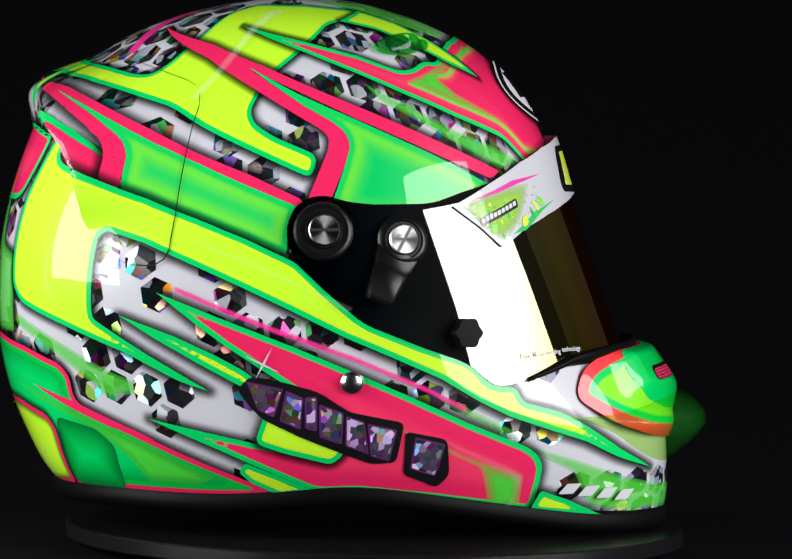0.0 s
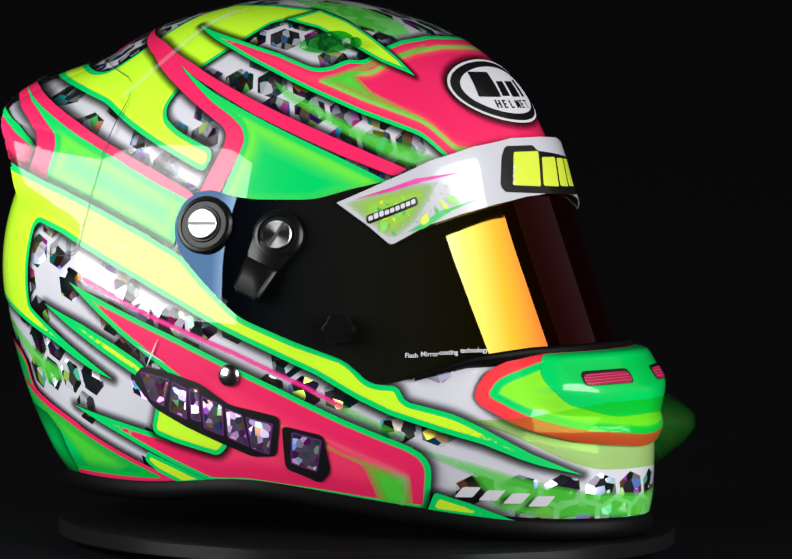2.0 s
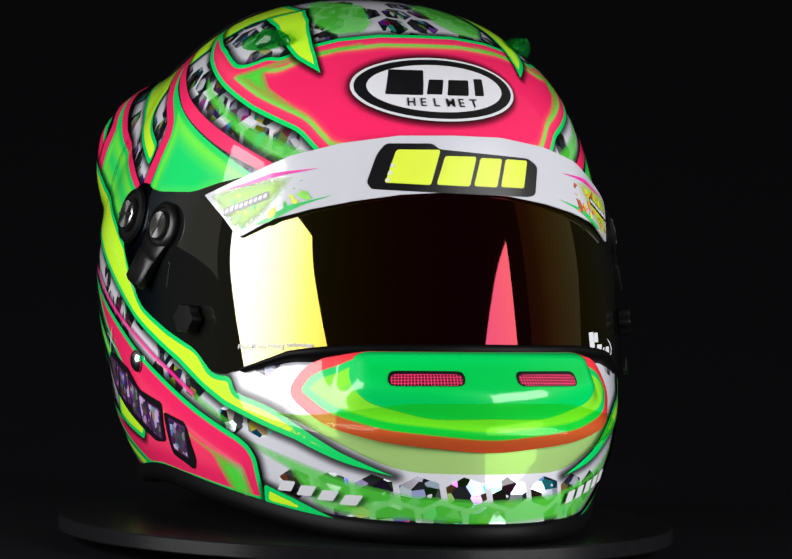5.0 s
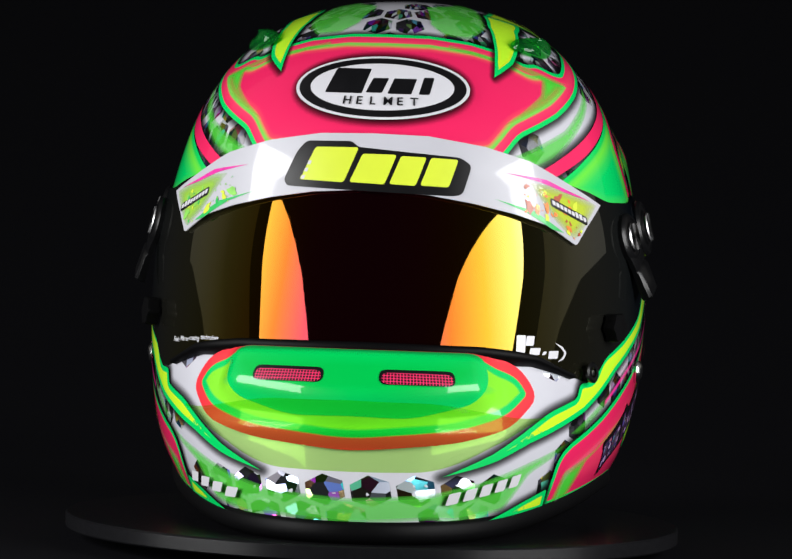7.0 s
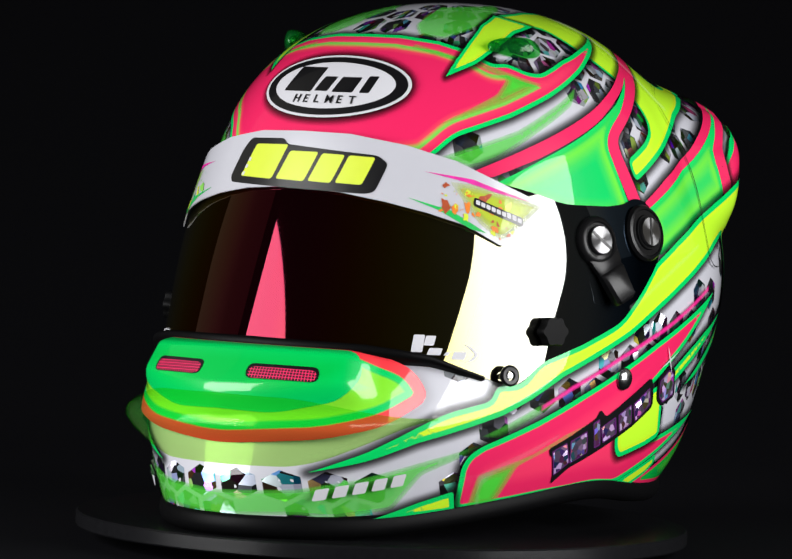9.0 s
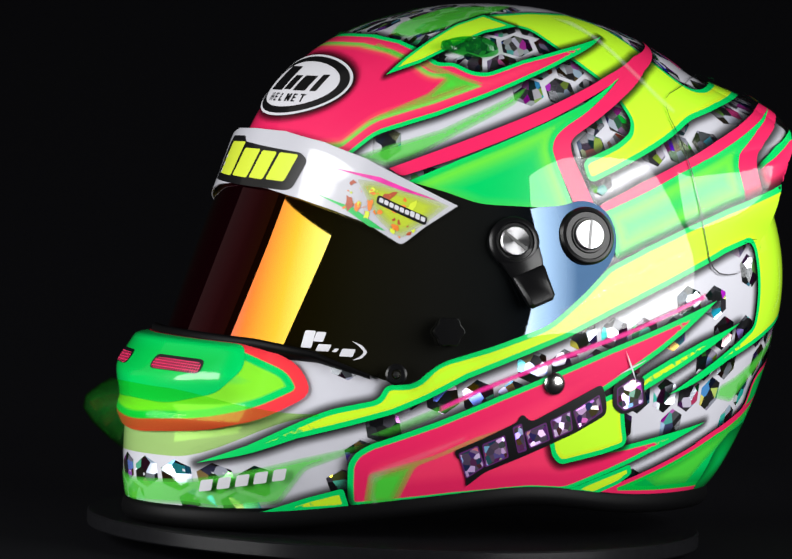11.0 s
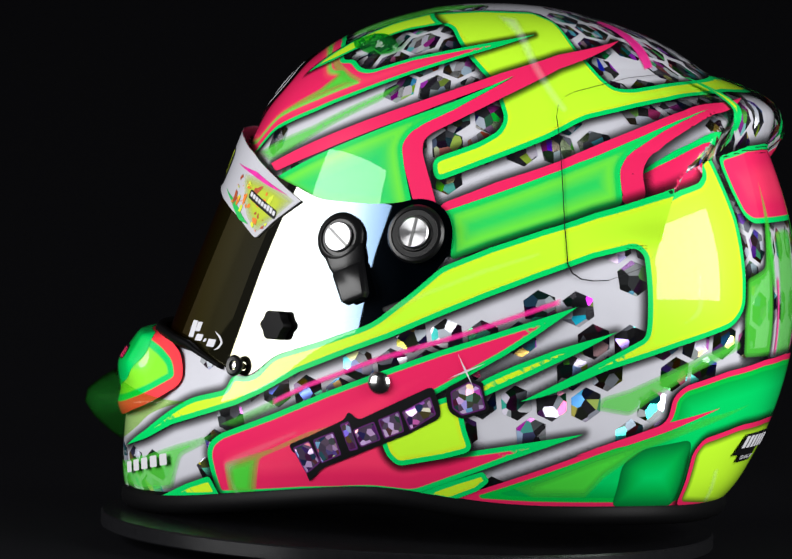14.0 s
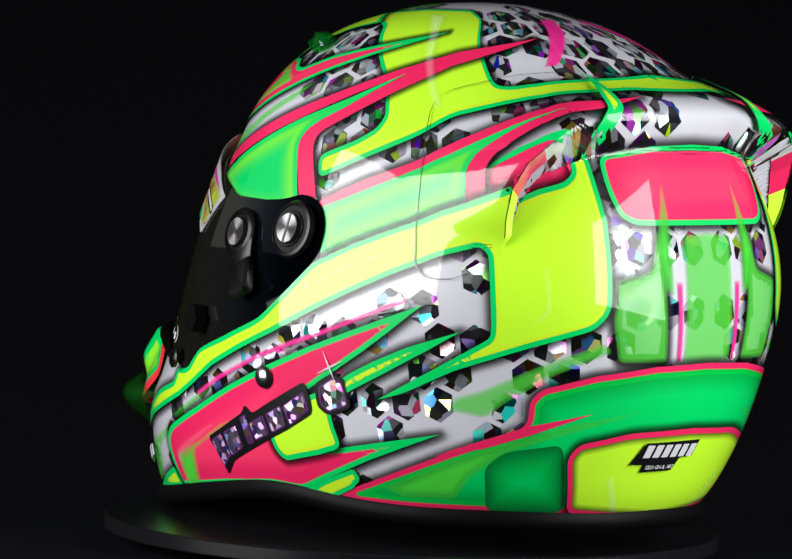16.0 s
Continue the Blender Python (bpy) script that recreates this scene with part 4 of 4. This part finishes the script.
            dec("word_bar", [(s * x, y) for x, y in ((a + 0.2, base + tall), (b + 0.2, base + tall - 0.78), (b, base - 0.78), (a, base))], M_LETTER, 5, 0.6)
    return st


M_SPLASH = tinted("yellow_green_splash", (0.50, 0.62, 0.04), 0.92, 5.0)
M_SPLASH2 = tinted("lime_splash", (0.32, 0.60, 0.06), 0.92, 5.0)
M_SPLASHO = plain("orange_ink", (0.80, 0.22, 0.03), 0.35, coat=0.5, scale=200)
M_SPLASHR = plain("brown_red_ink", (0.42, 0.08, 0.03), 0.35, coat=0.5, scale=200)
M_SPLASHG = plain("green_ink", (0.25, 0.65, 0.10), 0.35, coat=0.5, scale=200)
M_MAGENTA = plain("magenta_ink", (0.75, 0.03, 0.35), 0.35, coat=0.5, scale=200)
M_GREENV = plain("green_vinyl", (0.02, 0.50, 0.10), 0.35, coat=0.5, scale=200)


def slotted_screw(parent, m, r, name="screw", turn=0.0):
    ob = part(name, lathe([(0.0004, 0.0), (r, 0.0), (r, 0.0016), (r - 0.0006, 0.0022), (0.0004, 0.0021)], 48), M_TURNED, parent, "turned steel slotted screw")
    ob.matrix_basis = m
    bm = bmesh.new()
    box(bm, r * 1.9, 0.0014, 0.0006, (0, 0, 0.0021))
    s = part("slot", bm, M_SLOT, ob, "", False)
    s.matrix_basis = pose(0, 0, 0, 0, 0, turn)
    return ob


def turned_steel():
    m, nt, bsdf = material("lathe_turned_steel")
    bsdf.inputs["Metallic"].default_value = 1.0
    bsdf.inputs["Base Color"].default_value = (0.42, 0.42, 0.43, 1)
    bsdf.inputs["Roughness"].default_value = 0.28
    bsdf.inputs["Anisotropic"].default_value = 0.85
    t = nt.nodes.new("ShaderNodeTangent")
    t.direction_type, t.axis = "RADIAL", "Z"
    nt.links.new(t.outputs[0], bsdf.inputs["Tangent"])
    return m


M_TURNED = turned_steel()
M_SLOT = plain("slot_shadow_steel", (0.10, 0.10, 0.10), 0.4, metal=1.0)


def fittings(parent):
    for s in (1, -1):
        pivot = part("visor_pivot", lathe([(0.0004, 0), (0.0136, 0), (0.0138, 0.0012), (0.0128, 0.0026), (0.0114, 0.0030), (0.0110, 0.0024), (0.0086, 0.0024), (0.0082, 0.0034), (0.0004, 0.0034)], 56), M_BLACKPL, parent, "black visor pivot ring")
        pivot.matrix_basis = on_surface(s * 205.0, 148.1, 0.0030) @ pose(0, 0, 0, 0, -5 * s, 0)
        slotted_screw(pivot, pose(0, 0, 0.0030), 0.0073, turn=80 if s > 0 else 3)
        bm = lathe([(0.0004, 0), (0.0118, 0), (0.0120, 0.0022), (0.0108, 0.0036), (0.0092, 0.0040), (0.0086, 0.0032), (0.0004, 0.0032)], 48)
        latch = part("visor_latch", bm, M_BLACKPL, parent, "black visor latch with lever")
        latch.matrix_basis = on_surface(s * 167.6, 144.8, 0.0020)
        slotted_screw(latch, pose(0, 0, 0.0028), 0.0071, turn=-38 if s > 0 else 60)
        bm = bmesh.new()
        rings = ((-0.006, 0.0100, 0.0030), (-0.0125, 0.0088, 0.0036), (-0.0150, 0.0080, 0.0030), (-0.0165, 0.0080, 0.0042), (-0.0300, 0.0066, 0.0052), (-0.0318, 0.0050, 0.0040))
        loops = []
        for y, w, h in rings:
            loops.append([bm.verts.new((x * w, y, z * h)) for x, z in ((-1, 0), (-1, 0.7), (-0.8, 1), (0.8, 1), (1, 0.7), (1, 0))])
        for a, b in zip(loops, loops[1:]):
            for k in range(5):
                bm.faces.new((a[k], a[k + 1], b[k + 1], b[k]))
        bm.faces.new(loops[-1])
        bm.faces.new(loops[0])
        lever = part("lever", bm, M_BLACKPL, latch)
        lever.matrix_basis = pose(0, 0, 0.0004, 0, 0, s * 24)
        bm = bmesh.new()
        n = 40
        loops = []
        for k0, z in ((0.8, 0), (1, 0.0006), (1, 0.0052), (0.94, 0.0062), (0.02, 0.0064)):
            loops.append([bm.verts.new((k0 * (0.0068 + 0.0006 * math.cos(6 * a)) * math.cos(a), k0 * (0.0068 + 0.0006 * math.cos(6 * a)) * math.sin(a), z)) for a in np.linspace(0, 2 * math.pi, n, endpoint=False)])
        for a, b in zip(loops, loops[1:]):
            for k in range(n):
                bm.faces.new((a[k], a[(k + 1) % n], b[(k + 1) % n], b[k]))
        bm.faces.new(loops[-1])
        post = part("tear_off_post", bm, M_RUBBER, parent, "black lobed tear-off post")
        post.matrix_basis = on_surface(s * 137.7, 103.0, 0.0022)
        snap = part("snap_button", lathe([(0.0004, 0), (0.0052, 0), (0.0054, 0.0006), (0.0046, 0.0018), (0.0030, 0.0027), (0.0004, 0.0031)], 32), M_STEEL, parent, "polished steel snap button")
        snap.matrix_basis = on_surface(s * 189.5, 79.6, 0.0016)
    eye = part("visor_eyelet", lathe([(0.0022, 0.0), (0.0048, 0.0), (0.0050, 0.0012), (0.0040, 0.0020), (0.0024, 0.0018), (0.0022, 0.0006)], 32, False), M_BLACKPL, parent, "black eyelet at the visor's corner")
    eye.matrix_basis = on_surface(115.2, 82.5, 0.0044)
    pin = part("pin", lathe([(0.0003, 0.0), (0.0016, 0.0), (0.0014, 0.0014), (0.0003, 0.0016)], 20), M_STEEL, eye)
    pin.matrix_basis = pose(0, 0, 0)


def visor_print(vis):
    """White marks along the visor's lower edge."""
    o = 0.0042
    for k, (a, b, lo, hi) in enumerate(((71, 76, 92.5, 100.5), (76.5, 81, 96, 100.5), (78, 84, 91.8, 95.0), (85.5, 87.5, 92.2, 93.8), (89, 95, 90.6, 94.2))):
        stripe("print_bar", rounded(quad(a, lo - (a - 71) * 0.06, b, hi - (a - 71) * 0.06, 1.2), 0.6, 2), M_LETTER, vis, o, place=visor_place)
    arc = [(94, 97), (99, 95), (101.5, 92), (99, 89), (95, 88.0), (98.2, 89.8), (100, 92), (98, 94.2)]
    stripe("print_bar", rounded(np.array(arc), 1, 1.5), M_LETTER, vis, o, place=visor_place)
    for text, k in (("Flash", 0), ("Mirror", 6), ("coating", 13), ("technology.", 21)):
        u, v = -107.7 + 1.17 * k, 91.6 + 0.115 * k
        lettering(text, 0.0031, visor_pose(u + len(text) * 0.58, v, 1.5) @ pose(-len(text) * 0.00058, -0.0010, 0), vis)


def visor_pose(u, v, spin=0.0):
    p, n = visor_place(np.array([u]), np.array([v]), 0.0044)
    n = Vector(n[0])
    up = (Vector((0, 0, 1)) - n * n.z).normalized()
    m = Matrix((up.cross(n), up, n)).transposed().to_4x4()
    m.translation = Vector(p[0])
    return m @ pose(0, 0, 0, 0, 0, spin)


def lettering(text, size, m, parent, mat=None):
    """Printed words as flat mesh letters."""
    cu = bpy.data.curves.new("print", "FONT")
    cu.body, cu.size, cu.offset = text, size, size * 0.018
    tmp = bpy.data.objects.new("print", cu)
    scene.collection.objects.link(tmp)
    me = bpy.data.meshes.new_from_object(tmp.evaluated_get(bpy.context.evaluated_depsgraph_get()))
    bpy.data.objects.remove(tmp)
    me.name = "print_word"
    me.materials.clear()
    me.materials.append(mat or M_LETTER)
    ob = new("print_word", me)
    ob.parent = parent
    ob.matrix_basis = m
    return ob


def vent_bump(u, v):
    """How far the chin vent stands out of the shell."""
    u, v = np.asarray(u, float), np.asarray(v, float)
    a = np.abs(u)
    flange = 0.0042 * ease((82 - a) / 26) * ease((v - 47.5) / 10) * ease((94 - v) / 4)
    hump = 0.0080 * ease((60 - a) / 16) * ease((v - 58 - 0.10 * a) / 12) * ease((93.5 - v) / 9)
    return flange + hump


def chin_vent(parent):
    def place(u, v, off):
        def at(x, y):
            return surface(x, y, off + vent_bump(x, y))[0]
        p = at(u, v)
        n = np.cross(at(u + 0.6, v) - at(u - 0.6, v), at(u, v + 0.6) - at(u, v - 0.6))
        n /= np.linalg.norm(n, axis=-1, keepdims=True) + 1e-12
        return p, n
    r = rounded(whole("side_vent"), 8, 2.0)
    body = stripe("chin_vent", r, M_VENT, parent, 0.0012, "glossy green chin vent with pink border", 1.6, place)
    hump = rounded(np.array([(-50, 89.5), (50, 89.5), (53, 78), (46, 68), (22, 62), (-22, 62), (-46, 68), (-53, 78)], float), 6, 2)
    stripe("vent_hump", hump, M_GREENP, body, 0.0014, "", 1.8, place)
    for s in (1, -1):
        # no slot is cut: a flat black patch stands for its dark recess
        slot = rounded(np.array([(s * 9.8, 78.4), (s * 37, 78.8), (s * 37, 72.6), (s * 9.8, 72.2)]), 3.0, 1.0)
        sl = stripe("vent_slot", slot, M_INK, body, 0.0016, "flat black patch painted for the recessed slot", 1.5, place)
        inner = slot.copy()
        inner[:, 0] = s * 23.4 + (inner[:, 0] - s * 23.4) * 0.94
        inner[:, 1] = 74.9 + (inner[:, 1] - 75.5) * 0.74
        stripe("grille", inner, M_MESH, sl, 0.00165, "pink wire mesh", 1.5, place)
    # clear green lip under the vent
    us = np.linspace(-84, 84, 97)
    prof = [(0.0, 66.0, 0.0065), (0.25, 62.0, 0.0125), (0.5, 57.5, 0.0175), (0.62, 53.5, 0.0182), (0.75, 49.0, 0.0150), (0.9, 43.0, 0.0075), (1.0, 38.5, 0.0014)]
    verts, m = [], len(us)
    k = ease((84 - np.abs(us)) / 60)
    lift_v = 4.0 * (np.abs(us) / 84) ** 2
    for _, v, off in prof:
        vv = v + lift_v + (1 - k) * (59 - v) * 0.96
        verts += list(surface(us, vv, 0.0018 + (off - 0.0010) * k + vent_bump(us, vv) * 0.6)[0])
    fs = [(j * m + i, (j + 1) * m + i, (j + 1) * m + i + 1, j * m + i + 1) for j in range(len(prof) - 1) for i in range(m - 1)]
    clear = finish("vent_lip", verts, fs, M_LIP, parent, "clear green plastic lip")
    clear.visible_shadow = False
    return body


M_VENT = airbrushed("vent_paint", [(0, (0.95, 0.04, 0.06)), (5.0, (0.95, 0.05, 0.06)), (5.6, GRN), (8, GRN), (9, LIME), (15, LIME), (19, GRN)], 20)


def wire_mesh():
    m, nt, bsdf = material("pink_wire_mesh")
    uv = nt.nodes.new("ShaderNodeUVMap")
    uv.uv_map = "chart"
    br = node(nt, "ShaderNodeTexBrick", Scale=100.0)
    br.offset = 0.0
    for key, value in (("Mortar Size", 0.16), ("Brick Width", 1.15), ("Row Height", 1.15), ("Mortar Smooth", 0.1)):
        br.inputs[key].default_value = value
    br.inputs["Color1"].default_value = br.inputs["Color2"].default_value = (0.02, 0.004, 0.006, 1)
    br.inputs["Mortar"].default_value = (0.85, 0.03, 0.14, 1)
    nt.links.new(uv.outputs[0], br.inputs["Vector"])
    nt.links.new(br.outputs["Color"], bsdf.inputs["Base Color"])
    bsdf.inputs["Roughness"].default_value = 0.4
    return m


M_MESH = wire_mesh()


def film_plastic(name, through_colour, body, amount):
    """Thin clear coloured plastic: mostly lets light through, with a gloss on top."""
    m, nt, bsdf = material(name)
    bsdf.inputs["Base Color"].default_value = (*body, 1)
    bsdf.inputs["Roughness"].default_value = 0.08
    bsdf.inputs["Coat Weight"].default_value = 1.0
    clear = nt.nodes.new("ShaderNodeBsdfTransparent")
    clear.inputs[0].default_value = (*through_colour, 1)
    mix = nt.nodes.new("ShaderNodeMixShader")
    mix.inputs[0].default_value = amount
    nt.links.new(clear.outputs[0], mix.inputs[1])
    nt.links.new(bsdf.outputs[0], mix.inputs[2])
    nt.links.new(mix.outputs[0], nt.nodes["Material Output"].inputs["Surface"])
    return m


M_LIP = film_plastic("clear_green_lip", (0.60, 0.90, 0.28), (0.03, 0.35, 0.05), 0.14)
M_SCOOP = film_plastic("clear_green_scoop", (0.20, 0.75, 0.22), (0.01, 0.22, 0.04), 0.25)


def crown_vents(parent):
    for s in (1, -1):
        bm = bmesh.new()
        n, loops = 28, []
        for t in np.linspace(0, 1, 9):
            a = t * math.pi / 2
            k = math.cos(a)
            loops.append([bm.verts.new((0.0125 * k * math.cos(b) * (1.15 if math.cos(b) < 0 else 1.0), 0.0062 * k * math.sin(b), 0.0060 * math.sin(a) * (1 + 0.25 * math.cos(b)))) for b in np.linspace(0, 2 * math.pi, n, endpoint=False)])
        for a, b in zip(loops, loops[1:]):
            for k in range(n):
                bm.faces.new((a[k], a[(k + 1) % n], b[(k + 1) % n], b[k]))
        sc = part("crown_vent", bm, M_SCOOP, parent, "clear green crown vent scoop")
        sc.matrix_basis = on_surface(s * 140.0, 245.4, 0.0008, s * -10)
        ring = part("vent_ring", lathe([(0.0022, 0.0), (0.0038, 0.0), (0.0040, 0.0024), (0.0034, 0.0030), (0.0024, 0.0024)], 24, False), M_SCOOP, sc)
        ring.matrix_basis = pose(0, 0, 0.0016)
        foot = part("vent_lever", lathe([(0.0003, 0.0), (0.0030, 0.0), (0.0026, 0.0022), (0.0003, 0.0026)], 20), M_SCOOP, sc)
        foot.matrix_basis = pose(-s * 0.012, -0.002, 0.0006)


def glints(parent):
    """Painted white star glints beside the lettering."""
    for s in (1, -1):
        u0, v0 = s * 230.7, 87.0
        for du, dv, w in ((9, 4.0, 0.5), (-8, -3.6, 0.5), (-4.0, 8, 0.5), (3.6, -7, 0.5)):
            du *= s
            side = np.array([-dv, du]) / math.hypot(du, dv) * w
            tri = np.array([(u0 + side[0], v0 + side[1]), (u0 - side[0], v0 - side[1]), (u0 + du, v0 + dv)])
            stripe("glint", rounded(tri, 0, 3), M_LETTER, parent, lift())


def small_marks(parent):
    up = lift()
    for k in range(4):
        stripe("chin_bar", rounded(quad(-84 + k * 9.6, 25.5 - k * 1.6, -77 + k * 9.6, 31.0 - k * 1.6, 2.5), 0.8, 2), M_LETTER, parent, up)
    for k in range(5):
        stripe("chin_bar", rounded(quad(36 + k * 7.2, 21.8 + k * 2.0, 41 + k * 7.2, 28.0 + k * 2.0, 1.5, 1.2), 0.8, 2), M_LETTER, parent, up)
    for s in (1,):
        b0 = 414.6
        back = rounded(np.array([(b0 - 23, 47.5), (b0 - 17, 57.8), (b0 + 20, 58.6), (b0 + 18, 50.8), (b0 + 9, 50.2), (b0 + 6, 44.0), (b0 - 15, 43.6), (b0 - 14, 47.5)]), 0.6, 2)
        tag = stripe("maker_tag", back, M_INK, parent, up, "black maker's tag with white bars")
        for k in range(6):
            stripe("tag_bar", rounded(quad(b0 - 17 + k * 6, 50.8, b0 - 12.6 + k * 6, 56.8, 1.5), 0.5, 2), M_LETTER, tag, up + 0.0001)
        for k, ch in enumerate("DESIGN & ART"):
            if ch != " ":
                lettering(ch, 0.0028, on_surface(b0 - 13.2 + k * 1.62, 45.3, up + 0.0003), tag)


# Dark colour that stands for the shade inside the open ducts
M_DUCT = plain("duct_shade_colour", (0.045, 0.008, 0.008), 0.45, scale=80)


def duct_openings(parent):
    """Dark sheets that stand for the shaded open ducts behind the side covers, and the covers' cut edges."""
    for s in (1, -1):
        vs = np.linspace(149.0, CORNER_V - 0.2, 40)
        crest = surface(s * (trailing(vs) - 0.05), vs, 0.0004)[0]
        foot = surface(s * (trailing(vs) + 1.9), vs, 0.0006)[0]
        back = surface(s * (trailing(vs) + 5), vs - 4, 0.0)[0] - surface(s * (trailing(vs) + 2), vs - 4, 0.0)[0]
        back /= np.linalg.norm(back, axis=1, keepdims=True)
        m = len(vs)
        half = np.interp(vs, [149, 160, CORNER_V], [1.0, 0.62, 0.50])[:, None]
        mid = crest + (foot - crest) * half
        rings = [crest + back * 0.0003, mid + back * 0.0006, mid - back * 0.0010, foot]
        strip = [(i, i + 1, m + i + 1, m + i) for i in range(m - 1)]
        for lo, hi, mat, tone in ((0, 20, M_EDGEY, "yellow"), (20, 36, M_EDGEP, "pink"), (36, m - 1, M_WHITE, "white")):
            finish("cover_edge", np.concatenate(rings[:2]), [f for f in strip if lo <= f[0] < hi], mat, parent, tone + " cut edge of the side cover")
        finish("duct_shade", np.concatenate(rings[2:]), strip, M_DUCT, parent, "dark sheet for the shade in the duct behind the side cover")


M_EDGEP = plain("pink_edge", PNK, 0.35, coat=1.0, scale=60, vary=0.02)
M_EDGEY = plain("yellow_edge", YEL, 0.35, coat=1.0, scale=60, vary=0.02)


TURN = [(0.0, 2.98), (0.5, -4.3), (1.0, -11.48), (1.5, -18.94), (2.0, -26.01), (2.5, -33.14), (3.0, -40.3), (3.5, -47.37), (4.0, -54.55),
        (6.5, -90.04), (7.0, -97.04), (7.5, -103.9), (8.0, -110.99), (8.5, -117.93), (9.0, -124.96), (11.5, -160.06), (12.0, -167.14),
        (12.5, -174.13), (13.0, -181.23), (13.5, -188.25), (14.0, -195.24), (14.5, -202.23), (15.0, -208.94), (15.5, -215.54), (16.0, -222.28)]


def motions():
    rows = []
    for t, a in TURN:
        c, s = math.cos(radians(a)), math.sin(radians(a))
        rows.append((t, pose(-0.0002 - 0.00707 * c + 0.00897 * s, -0.00707 * s - 0.00897 * c, -0.0012, 0, 0, a) @ pose(0, 0, 0, 0, -0.7, 0)))
    walk(table_plate, rows)
    walk(helmet, [(t, pose(0, 0, 0.0003, 0, 0, a)) for t, a in TURN])



studio()
table_plate = turntable()
helmet = tagged(new("racing_helmet"), "full-face racing helmet in neon yellow, green and pink", "helmet")
shell = shell_mesh(helmet)
rubber_trim(helmet)
artwork(shell)
oval_badge(shell)
glints(shell)
small_marks(shell)
mirror_visor = visor(helmet)
visor_print(mirror_visor)
sun_strip(helmet)
fittings(helmet)
chin_vent(helmet)
crown_vents(helmet)
duct_openings(helmet)
motions()
